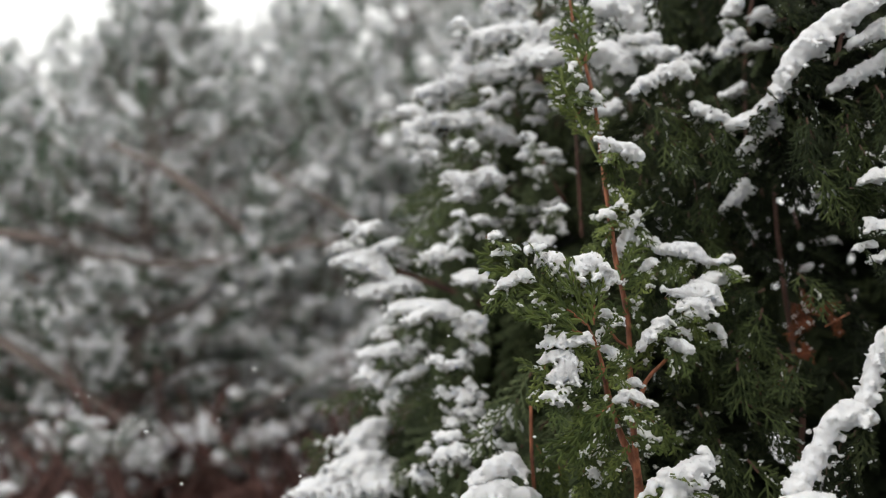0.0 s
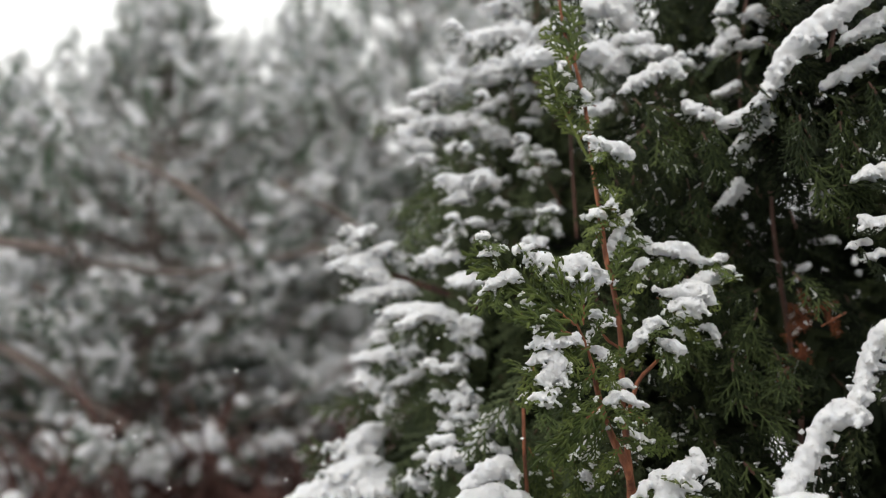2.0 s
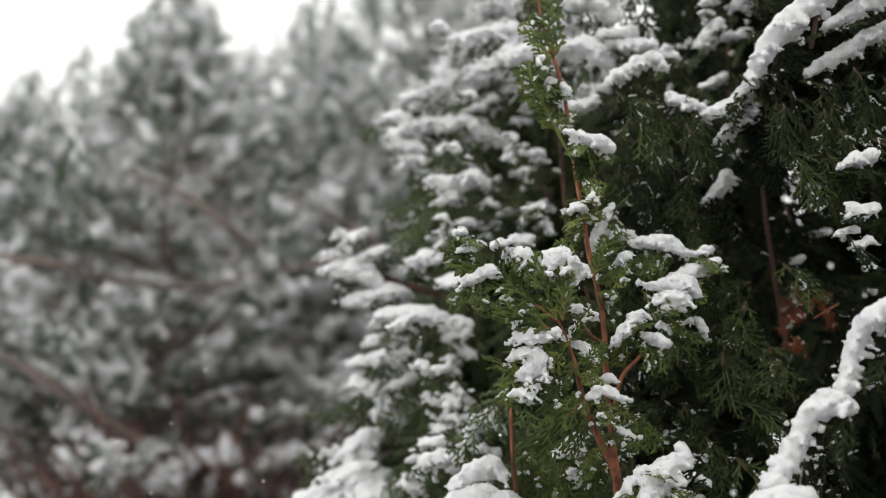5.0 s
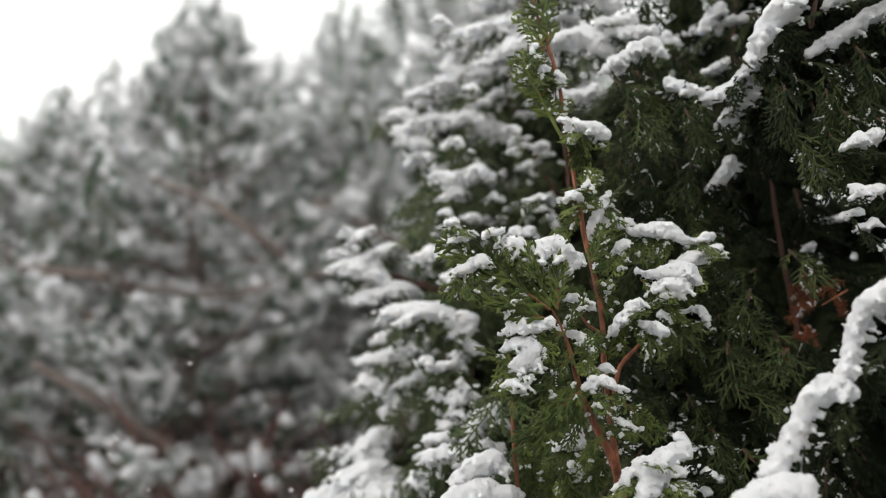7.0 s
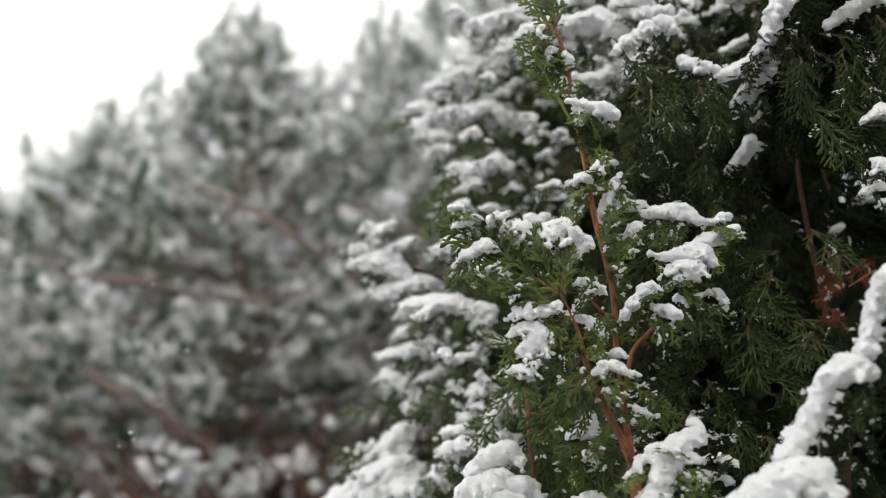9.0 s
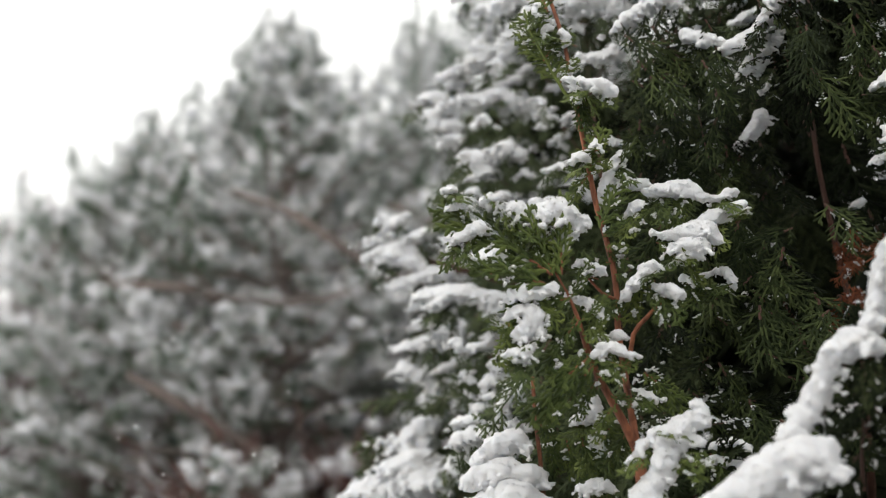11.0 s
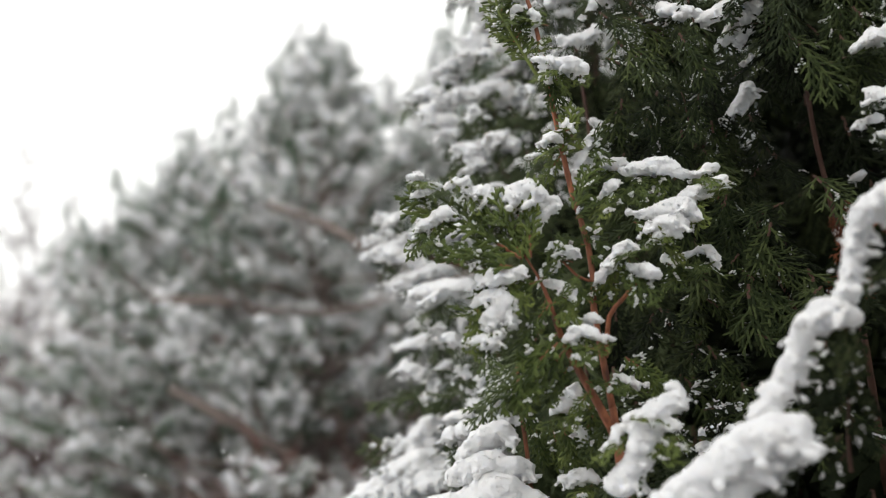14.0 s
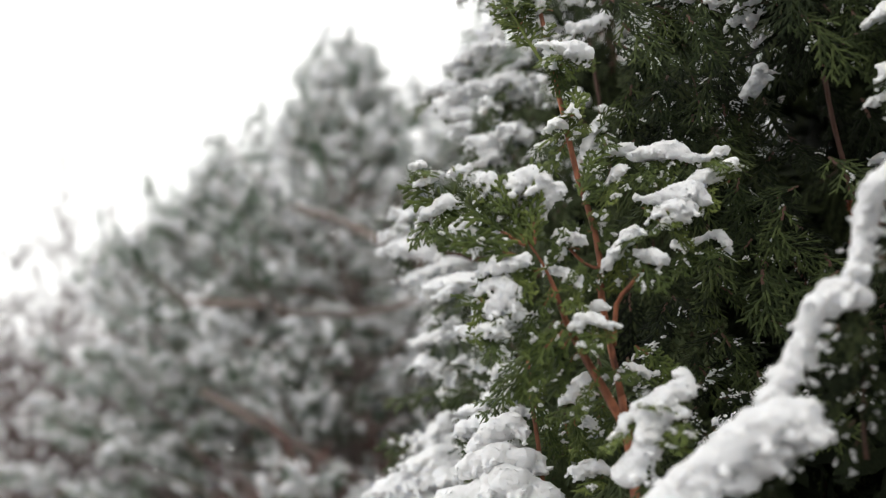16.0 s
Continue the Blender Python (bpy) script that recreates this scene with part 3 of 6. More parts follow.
laden(front, HEAP, (0.097, 0.765, 1.611, 0.0033), (0.102, 0.765, 1.611, 0.0028), cell=0.0016, library=GREEN, under=0.2)
laden(front, HEAP, (0.143, 0.8, 1.615, 0.0045), (0.152, 0.8, 1.611, 0.0064), (0.159, 0.8, 1.608, 0.0045), cell=0.0016, library=GREEN, under=0.3)
laden(front, HEAP, (0.14, 0.8, 1.596, 0.0039), (0.145, 0.8, 1.6, 0.003), cell=0.0016, library=GREEN, under=0.2)
laden(front, HEAP, (0.086, 0.758, 1.581, 0.0047), (0.096, 0.758, 1.584, 0.0084), (0.108, 0.758, 1.585, 0.0079), (0.122, 0.758, 1.588, 0.0051), cell=0.0016, library=GREEN, under=0.6)
laden(front, HEAP, (0.084, 0.76, 1.565, 0.0051), (0.094, 0.76, 1.571, 0.0061), (0.107, 0.76, 1.566, 0.0102), (0.102, 0.76, 1.556, 0.0102), (0.091, 0.76, 1.55, 0.006), cell=0.0016, library=GREEN, under=0.5)
laden(front, HEAP, (0.104, 0.76, 1.559, 0.0084), (0.111, 0.76, 1.551, 0.007), cell=0.0016, library=GREEN, under=0.2)
laden(front, HEAP, (0.088, 0.755, 1.536, 0.006), (0.094, 0.755, 1.534, 0.0078), (0.102, 0.755, 1.538, 0.0051), cell=0.0016, library=GREEN, under=0.4)
laden(front, HEAP, (0.134, 0.785, 1.585, 0.0043), (0.142, 0.785, 1.582, 0.0048), (0.151, 0.785, 1.577, 0.0053), (0.158, 0.785, 1.567, 0.0034), cell=0.0016, library=GREEN, under=0.3)
laden(front, HEAP, (0.14, 0.8, 1.706, 0.0031), (0.148, 0.8, 1.711, 0.0056), (0.152, 0.8, 1.707, 0.0046), cell=0.0016, library=GREEN, under=0.2)
laden(front, HEAP, (0.158, 0.8, 1.717, 0.0036), (0.162, 0.8, 1.723, 0.0031), (0.163, 0.8, 1.714, 0.0031), cell=0.0016, library=GREEN, under=0.1)
laden(front, HEAP, (0.139, 0.8, 1.784, 0.0037), (0.149, 0.8, 1.781, 0.0063), (0.161, 0.8, 1.776, 0.0069), (0.173, 0.8, 1.771, 0.0063), (0.18, 0.8, 1.766, 0.0042), cell=0.0016, library=GREEN, under=0.5)
laden(front, HEAP, (0.15, 0.805, 1.771, 0.0053), (0.149, 0.805, 1.762, 0.0037), cell=0.0016, library=GREEN, under=0.1)
laden(front, HEAP, (0.138, 0.81, 1.834, 0.0044), (0.141, 0.81, 1.826, 0.0038), cell=0.0016, library=GREEN, under=0.1)
laden(front, HEAP, (0.129, 0.805, 1.838, 0.0038), (0.123, 0.805, 1.836, 0.0033), cell=0.0016, library=GREEN, under=0.1)
laden(front, HEAP, (0.118, 0.805, 1.862, 0.0039), (0.114, 0.805, 1.854, 0.0033), cell=0.0016, library=GREEN, under=0.1)
laden(front, HEAP, (0.183, 0.82, 1.718, 0.0032), (0.178, 0.82, 1.709, 0.0052), (0.172, 0.82, 1.696, 0.0063), (0.166, 0.82, 1.682, 0.0052), (0.162, 0.82, 1.673, 0.0036), cell=0.0016, library=GREEN, under=0.4)
laden(front, HEAP, (0.18, 0.84, 1.692, 0.0048), (0.189, 0.84, 1.695, 0.0064), (0.201, 0.84, 1.694, 0.0064), cell=0.0016, library=GREEN, under=0.5)
laden(front, HEAP, (0.203, 0.835, 1.684, 0.0053), (0.215, 0.835, 1.685, 0.008), (0.23, 0.835, 1.685, 0.0101), (0.243, 0.835, 1.68, 0.008), (0.251, 0.835, 1.675, 0.0043), cell=0.0016, library=GREEN, under=0.7)
laden(front, HEAP, (0.258, 0.84, 1.674, 0.0038), (0.269, 0.84, 1.677, 0.0054), (0.276, 0.84, 1.68, 0.0043), cell=0.0016, library=GREEN, under=0.5)
laden(front, HEAP, (0.283, 0.84, 1.668, 0.0043), (0.273, 0.84, 1.665, 0.0075), (0.259, 0.84, 1.658, 0.0091), (0.243, 0.84, 1.651, 0.009), cell=0.0016, library=GREEN, under=0.5)
laden(front, HEAP, (0.204, 0.82, 1.643, 0.0036), (0.218, 0.82, 1.639, 0.0057), (0.235, 0.82, 1.64, 0.0114), (0.251, 0.82, 1.642, 0.0083), (0.257, 0.82, 1.633, 0.0047), cell=0.0016, library=GREEN, under=0.5)
laden(front, HEAP, (0.218, 0.815, 1.625, 0.0051), (0.229, 0.815, 1.628, 0.0097), (0.243, 0.815, 1.627, 0.0087), (0.222, 0.815, 1.615, 0.0056), cell=0.0016, library=GREEN, under=0.4)
laden(front, HEAP, (0.197, 0.82, 1.671, 0.0031), (0.19, 0.82, 1.666, 0.0052), (0.182, 0.82, 1.657, 0.0031), cell=0.0016, library=GREEN, under=0.3)
laden(front, HEAP, (0.2, 0.8, 1.611, 0.0055), (0.193, 0.8, 1.603, 0.0074), (0.184, 0.8, 1.591, 0.0059), (0.178, 0.8, 1.584, 0.0039), cell=0.0016, library=GREEN, under=0.5)
laden(front, HEAP, (0.203, 0.795, 1.591, 0.0044), (0.212, 0.795, 1.587, 0.0074), (0.221, 0.795, 1.582, 0.0044), cell=0.0016, library=GREEN, under=0.7)
laden(front, HEAP, (0.227, 0.85, 1.609, 0.0032), (0.234, 0.85, 1.605, 0.0037), (0.247, 0.85, 1.61, 0.0037), (0.264, 0.85, 1.612, 0.0043), (0.27, 0.85, 1.598, 0.0032), cell=0.0016, library=GREEN, under=0.9)
laden(front, HEAP, (0.15, 0.775, 1.535, 0.0042), (0.159, 0.775, 1.54, 0.0052), (0.168, 0.775, 1.538, 0.0052), (0.184, 0.775, 1.532, 0.0028), cell=0.0016, library=GREEN, under=0.5)
laden(front, HEAP, (0.157, 0.79, 1.55, 0.0043), (0.17, 0.79, 1.552, 0.0048), (0.179, 0.79, 1.549, 0.0029), cell=0.0016, library=GREEN, under=0.4)
laden(front, HEAP, (0.128, 0.84, 1.486, 0.0041), (0.136, 0.84, 1.492, 0.0067), (0.146, 0.84, 1.502, 0.0062), (0.148, 0.84, 1.49, 0.0061), cell=0.0016, library=GREEN, under=0.6)
laden(front, HEAP, (0.145, 0.86, 1.473, 0.0047), (0.147, 0.86, 1.459, 0.0042), cell=0.0016, library=GREEN, under=0.4)
laden(front, HEAP, (0.181, 0.84, 1.512, 0.0036), (0.19, 0.84, 1.507, 0.0041), (0.202, 0.84, 1.502, 0.0031), cell=0.0016, library=GREEN, under=0.4)
laden(front, HEAP, (0.226, 0.775, 1.495, 0.0057), (0.229, 0.775, 1.484, 0.0071), (0.219, 0.775, 1.482, 0.0104), (0.208, 0.775, 1.472, 0.0123), (0.2, 0.775, 1.457, 0.0113), (0.195, 0.775, 1.442, 0.0113), (0.183, 0.775, 1.427, 0.0123), cell=0.0016, library=GREEN, under=0.6)
laden(front, HEAP, (0.176, 0.78, 1.454, 0.0047), (0.186, 0.78, 1.465, 0.0057), (0.195, 0.78, 1.476, 0.0057), cell=0.0016, library=GREEN, under=0.5)
laden(front, HEAP, (0.245, 0.88, 1.466, 0.0043), (0.26, 0.88, 1.469, 0.0044), (0.272, 0.88, 1.463, 0.0038), cell=0.0019, library=FINE, under=0.8)
laden(front, HEAP, (0.242, 0.88, 1.453, 0.0049), (0.254, 0.88, 1.452, 0.0054), (0.266, 0.88, 1.448, 0.0044), cell=0.0019, library=GREEN, under=0.8)
laden(front, HEAP, (0.131, 0.85, 1.432, 0.0062), (0.146, 0.85, 1.434, 0.0073), (0.155, 0.85, 1.43, 0.0052), cell=0.0016, library=GREEN, under=0.3)
laden(front, HEAP, (0.034, 0.9, 1.455, 0.0067), (0.047, 0.9, 1.465, 0.0094), (0.063, 0.9, 1.475, 0.0122), (0.079, 0.9, 1.468, 0.0088), cell=0.0019, library=GREEN, under=0.5)
laden(front, HEAP, (0.028, 0.89, 1.437, 0.0088), (0.048, 0.89, 1.445, 0.0142), (0.07, 0.89, 1.446, 0.0142), (0.088, 0.89, 1.439, 0.0093), (0.096, 0.89, 1.433, 0.0065), cell=0.0019, library=GREEN, under=0.5)
laden(front, HEAP, (0.018, 0.88, 1.411, 0.0141), (0.054, 0.88, 1.421, 0.0195), (0.085, 0.88, 1.419, 0.0162), (0.103, 0.88, 1.407, 0.0108), cell=0.0019, library=GREEN, under=0.4)
# snow on the thuja at the right
laden(right, RIDGE, (0.41, 0.7, 1.612, 0.0106), (0.385, 0.7, 1.604, 0.0106), (0.362, 0.7, 1.594, 0.0099), (0.353, 0.71, 1.58, 0.0081), (0.3475, 0.716, 1.564, 0.0081), (0.346, 0.716, 1.552, 0.0081), (0.341, 0.714, 1.541, 0.0090), cell=0.0016, library=FINE, under=0.3)
laden(right, RIDGE, (0.336, 0.712, 1.526, 0.0114), (0.328, 0.714, 1.529, 0.0143), (0.3155, 0.716, 1.522, 0.0101), (0.307, 0.72, 1.508, 0.0083), (0.3, 0.722, 1.493, 0.0099), (0.29, 0.72, 1.48, 0.0095), (0.281, 0.712, 1.467, 0.0111), cell=0.0016, library=FINE, under=0.3)
laden(right, RIDGE, (0.298, 0.704, 1.457, 0.0112), (0.281, 0.7, 1.453, 0.0158), (0.262, 0.7, 1.443, 0.0158), (0.242, 0.7, 1.429, 0.0161), (0.221, 0.7, 1.412, 0.0166), (0.2, 0.7, 1.395, 0.0166), cell=0.0016, library=FINE, under=0.3)
laden(right, RIDGE, (0.289, 0.706, 1.44, 0.0093), (0.272, 0.706, 1.432, 0.0127), (0.252, 0.706, 1.419, 0.0146), cell=0.0016, library=FINE, under=0.2)
laden(right, RIDGE, (0.286, 0.85, 1.821, 0.0074), (0.302, 0.85, 1.827, 0.0093), (0.32, 0.85, 1.839, 0.0094), (0.326, 0.83, 1.849, 0.0099), (0.333, 0.82, 1.869, 0.0105), (0.346, 0.81, 1.889, 0.013), (0.364, 0.8, 1.906, 0.0137), (0.385, 0.79, 1.918, 0.0126), (0.409, 0.78, 1.933, 0.0127), (0.435, 0.77, 1.949, 0.0128), cell=0.0016, library=FINE, under=0.5)
laden(right, RIDGE, (0.297, 0.85, 1.797, 0.0055), (0.307, 0.85, 1.808, 0.0074), (0.322, 0.85, 1.826, 0.0081), (0.335, 0.85, 1.836, 0.005), cell=0.0016, library=FINE, under=0.5)
laden(right, RIDGE, (0.327, 0.86, 1.854, 0.0051), (0.34, 0.86, 1.862, 0.0058), (0.354, 0.86, 1.869, 0.0045), cell=0.0016, library=FINE, under=0.4)
laden(right, RIDGE, (0.375, 0.82, 1.851, 0.0056), (0.392, 0.82, 1.862, 0.0088), (0.412, 0.82, 1.873, 0.0089), (0.439, 0.82, 1.89, 0.0091), (0.468, 0.82, 1.904, 0.0079), cell=0.0016, library=FINE, under=0.5)
laden(right, RIDGE, (0.39, 0.8, 1.892, 0.005), (0.408, 0.8, 1.901, 0.0063), (0.431, 0.8, 1.917, 0.009), (0.448, 0.8, 1.927, 0.0078), cell=0.0016, library=FINE, under=0.6)
laden(right, RIDGE, (0.188, 0.86, 1.859, 0.0053), (0.202, 0.86, 1.87, 0.0077), (0.218, 0.86, 1.879, 0.0083), (0.234, 0.86, 1.886, 0.0084), (0.243, 0.86, 1.877, 0.0054), cell=0.0016, library=FINE, under=0.6)
laden(right, RIDGE, (0.248, 0.855, 1.844, 0.0052), (0.258, 0.855, 1.835, 0.0099), (0.274, 0.855, 1.832, 0.0087), (0.285, 0.855, 1.825, 0.0046), cell=0.0016, library=FINE, under=0.6)
laden(right, RIDGE, (0.293, 0.92, 1.746, 0.003), (0.301, 0.92, 1.756, 0.0054), (0.311, 0.92, 1.765, 0.0079), (0.323, 0.92, 1.778, 0.008), cell=0.0019, library=FINE, under=0.4)
laden(right, RIDGE, (0.31, 0.88, 1.803, 0.0042), (0.317, 0.88, 1.813, 0.0054), (0.325, 0.88, 1.823, 0.0048), cell=0.0019, library=FINE, under=0.4)
laden(right, RIDGE, (0.313, 0.88, 1.785, 0.0035), (0.322, 0.88, 1.793, 0.0041), cell=0.0019, library=FINE, under=0.3)
laden(right, RIDGE, (0.27, 0.87, 1.806, 0.0041), (0.278, 0.87, 1.81, 0.0041), cell=0.0016, library=FINE, under=0.4)
laden(right, RIDGE, (0.389, 0.8, 1.748, 0.0038), (0.402, 0.8, 1.755, 0.0061), (0.418, 0.8, 1.759, 0.0078), cell=0.0016, library=FINE, under=0.4)
laden(right, RIDGE, (0.395, 0.8, 1.714, 0.0049), (0.399, 0.8, 1.704, 0.0076), (0.412, 0.8, 1.708, 0.0065), cell=0.0016, library=FINE, under=0.3)
laden(right, RIDGE, (0.382, 0.8, 1.685, 0.0043), (0.396, 0.8, 1.689, 0.0048), cell=0.0016, library=FINE, under=0.4)
laden(right, RIDGE, (0.398, 0.8, 1.674, 0.0048), (0.408, 0.8, 1.678, 0.0054), cell=0.0016, library=FINE, under=0.4)
laden(right, RIDGE, (0.312, 0.95, 1.892, 0.0039), (0.325, 0.95, 1.901, 0.006), (0.335, 0.95, 1.91, 0.0053), cell=0.0019, library=FINE, under=0.5)
laden(right, RIDGE, (0.456, 1.05, 1.81, 0.0043), (0.478, 1.05, 1.811, 0.0051), cell=0.003, library=ROUGH, under=0.4)
laden(right, RIDGE, (0.453, 1.05, 1.75, 0.0042), (0.474, 1.05, 1.751, 0.005), cell=0.003, library=ROUGH, under=0.4)
laden(right, RIDGE, (0.416, 1, 1.705, 0.0053), (0.422, 1, 1.708, 0.0046), cell=0.003, library=ROUGH, under=0.4)
laden(right, RIDGE, (0.324, 1.05, 1.996, 0.0104), (0.35, 1.05, 1.998, 0.012), cell=0.003, library=ROUGH, under=0.5)
laden(right, RIDGE, (0.324, 1.1, 1.992, 0.0054), (0.345, 1.1, 1.998, 0.0054), cell=0.003, library=ROUGH, under=0.4)
# snow on the thuja behind the leader
laden(left, BENT, (0.092, 0.935, 1.924, 0.0071), (0.118, 0.935, 1.933, 0.0098), (0.148, 0.935, 1.934, 0.0104), (0.179, 0.935, 1.937, 0.0124), (0.196, 0.935, 1.918, 0.0084), cell=0.0019, library=LEAFY, under=1.2)
laden(left, BENT, (0.2, 0.935, 1.937, 0.0065), (0.219, 0.935, 1.936, 0.0091), (0.249, 0.935, 1.939, 0.0085), cell=0.0019, library=LEAFY, under=1.0)
laden(left, BENT, (0.251, 0.935, 1.927, 0.0059), (0.275, 0.935, 1.926, 0.0052), cell=0.0019, library=LEAFY, under=1.0)
laden(left, BENT, (0.148, 0.935, 1.87, 0.0057), (0.166, 0.935, 1.866, 0.0076), (0.184, 0.935, 1.874, 0.007), cell=0.0019, library=LEAFY, under=1.0)
laden(left, BENT, (0.16, 0.935, 1.994, 0.0125), (0.193, 0.935, 1.992, 0.0153), (0.209, 0.935, 1.974, 0.009), cell=0.0019, library=LEAFY, under=1.0)
laden(left, BENT, (0.196, 0.935, 1.951, 0.0082), (0.228, 0.935, 1.955, 0.0076), cell=0.0019, library=LEAFY, under=1.0)
laden(left, BENT, (0.257, 0.935, 1.929, 0.0055), (0.267, 0.935, 1.934, 0.0055), cell=0.0019, library=LEAFY, under=1.0)
laden(left, BENT, (0.306, 0.935, 1.94, 0.0084), (0.324, 0.935, 1.963, 0.0078), cell=0.0019, library=LEAFY, under=1.0)
laden(left, BENT, (0.353, 0.935, 1.991, 0.0101), (0.392, 0.935, 1.991, 0.0124), cell=0.0019, library=LEAFY, under=1.0)
laden(left, BENT, (0.314, 0.935, 1.99, 0.0071), (0.324, 0.935, 2.005, 0.0086), cell=0.0019, library=LEAFY, under=1.0)
laden(left, BENT, (0.332, 0.935, 1.948, 0.007), (0.358, 0.935, 1.952, 0.0071), cell=0.0019, library=LEAFY, under=1.0)
laden(left, BENT, (0.304, 0.935, 1.889, 0.0048), (0.32, 0.935, 1.896, 0.0062), cell=0.0019, library=LEAFY, under=1.0)
laden(left, BENT, (0.172, 0.935, 1.775, 0.0049), (0.186, 0.935, 1.768, 0.0055), cell=0.0019, library=LEAFY, under=1.0)
laden(left, BENT, (0.096, 0.935, 1.711, 0.0072), (0.113, 0.935, 1.713, 0.006), cell=0.0019, library=LEAFY, under=1.0)
laden(left, BENT, (0.106, 0.935, 1.747, 0.0042), (0.124, 0.935, 1.75, 0.0042), cell=0.0019, library=LEAFY, under=1.0)
laden(left, BENT, (0.034, 1.1, 2.032, 0.0111), (0.061, 1.1, 2.036, 0.0111), (0.08, 1.1, 2.042, 0.0103), cell=0.003, library=LEAFY, under=1.0)
laden(left, BENT, (0.087, 1.08, 1.989, 0.0077), (0.109, 1.08, 2.022, 0.0109), (0.131, 1.08, 2.042, 0.0087), cell=0.003, library=LEAFY, under=1.0)
laden(left, BENT, (0.066, 1.06, 1.969, 0.0083), (0.092, 1.06, 1.983, 0.0106), (0.117, 1.06, 1.993, 0.0099), cell=0.003, library=LEAFY, under=1.0)
laden(left, BENT, (0.113, 1.05, 1.979, 0.0098), (0.146, 1.05, 1.991, 0.0106), (0.175, 1.05, 1.989, 0.0106), (0.204, 1.05, 1.995, 0.0107), cell=0.003, library=LEAFY, under=1.0)
laden(left, BENT, (0.166, 1.06, 2.033, 0.0093), (0.188, 1.06, 2.031, 0.0085), cell=0.003, library=LEAFY, under=1.0)
laden(left, BENT, (0.054, 1.15, 2.103, 0.0084), (0.09, 1.15, 2.108, 0.0118), cell=0.003, library=LEAFY, under=1.0)
laden(left, BENT, (0.168, 1.05, 2.094, 0.0158), (0.212, 1.05, 2.103, 0.0175), cell=0.003, library=LEAFY, under=1.0)
laden(left, BENT, (0.059, 1.1, 2.11, 0.0114), (0.113, 1.1, 2.12, 0.0131), cell=0.003, library=LEAFY, under=1.0)
laden(left, BENT, (0.005, 1.2, 2.082, 0.0052), (0.024, 1.2, 2.065, 0.0103), (0.02, 1.2, 2.047, 0.0085), cell=0.003, library=LEAFY, under=1.0)
laden(left, BENT, (-0.052, 1.17, 1.977, 0.0065), (-0.026, 1.17, 1.979, 0.0105), (-0.002, 1.17, 1.99, 0.0121), (0.018, 1.17, 2.003, 0.0113), cell=0.003, library=LEAFY, under=1.0)
laden(left, BENT, (0.006, 1.17, 2.02, 0.0098), (0.015, 1.17, 2.01, 0.0081), cell=0.003, library=LEAFY, under=1.0)
laden(left, BENT, (0.022, 1.17, 2.06, 0.0091), (0.04, 1.17, 2.043, 0.0082), cell=0.003, library=LEAFY, under=1.0)
laden(left, BENT, (0.055, 1.17, 2.07, 0.0099), (0.071, 1.17, 2.079, 0.01), (0.082, 1.17, 2.066, 0.0074), cell=0.003, library=LEAFY, under=1.0)
laden(left, BENT, (-0.076, 1.17, 1.943, 0.0072), (-0.058, 1.17, 1.951, 0.0096), (-0.041, 1.17, 1.946, 0.0072), cell=0.003, library=LEAFY, under=1.0)
laden(left, BENT, (-0.034, 1.17, 1.961, 0.0072), (-0.014, 1.17, 1.97, 0.008), cell=0.003, library=LEAFY, under=1.0)
laden(left, BENT, (-0.057, 1.17, 1.915, 0.0095), (-0.046, 1.17, 1.93, 0.0095), (-0.019, 1.17, 1.936, 0.0103), (0.021, 1.17, 1.94, 0.0111), (0.052, 1.17, 1.936, 0.0119), (0.075, 1.17, 1.919, 0.0102), (0.088, 1.17, 1.908, 0.007), cell=0.003, library=LEAFY, under=1.0)
laden(left, BENT, (0.048, 1.17, 1.959, 0.0088), (0.07, 1.17, 1.964, 0.0088), cell=0.003, library=LEAFY, under=1.0)
laden(left, BENT, (-0.05, 1.17, 1.907, 0.0103), (-0.025, 1.17, 1.902, 0.0094), cell=0.003, library=LEAFY, under=1.0)
laden(left, BENT, (-0.041, 1.17, 1.881, 0.0094), (-0.025, 1.17, 1.887, 0.0094), cell=0.003, library=LEAFY, under=1.0)
laden(left, BENT, (0.061, 1.25, 2.064, 0.0105), (0.048, 1.25, 2.045, 0.013), (0.077, 1.25, 2.04, 0.0104), cell=0.003, library=LEAFY, under=1.0)
laden(left, BENT, (0.03, 1.2, 1.946, 0.0114), (0.057, 1.2, 1.935, 0.0113), cell=0.003, library=LEAFY, under=1.0)
laden(left, BENT, (0.001, 1.1, 1.836, 0.008), (0.018, 1.1, 1.829, 0.0094), (0.035, 1.1, 1.824, 0.0072), cell=0.003, library=LEAFY, under=1.0)
laden(left, BENT, (0.043, 1.1, 1.835, 0.0101), (0.055, 1.1, 1.835, 0.0101), (0.065, 1.1, 1.825, 0.0058), cell=0.003, library=LEAFY, under=1.0)
laden(left, BENT, (0.01, 1.1, 1.804, 0.0072), (0.028, 1.1, 1.816, 0.0094), cell=0.003, library=LEAFY, under=1.0)
laden(left, BENT, (0.068, 1.1, 1.803, 0.0057), (0.08, 1.1, 1.798, 0.005), cell=0.003, library=LEAFY, under=1.0)
laden(left, BENT, (0.139, 1.15, 1.811, 0.006), (0.088, 1.15, 1.802, 0.006), cell=0.003, library=LEAFY, under=1.0)
laden(left, BENT, (-0.142, 1.17, 1.773, 0.0062), (-0.131, 1.17, 1.782, 0.0062), cell=0.003, library=LEAFY, under=1.0)
laden(left, BENT, (-0.124, 1.17, 1.767, 0.0062), (-0.111, 1.17, 1.776, 0.0085), (-0.099, 1.17, 1.783, 0.0069), cell=0.003, library=LEAFY, under=1.0)
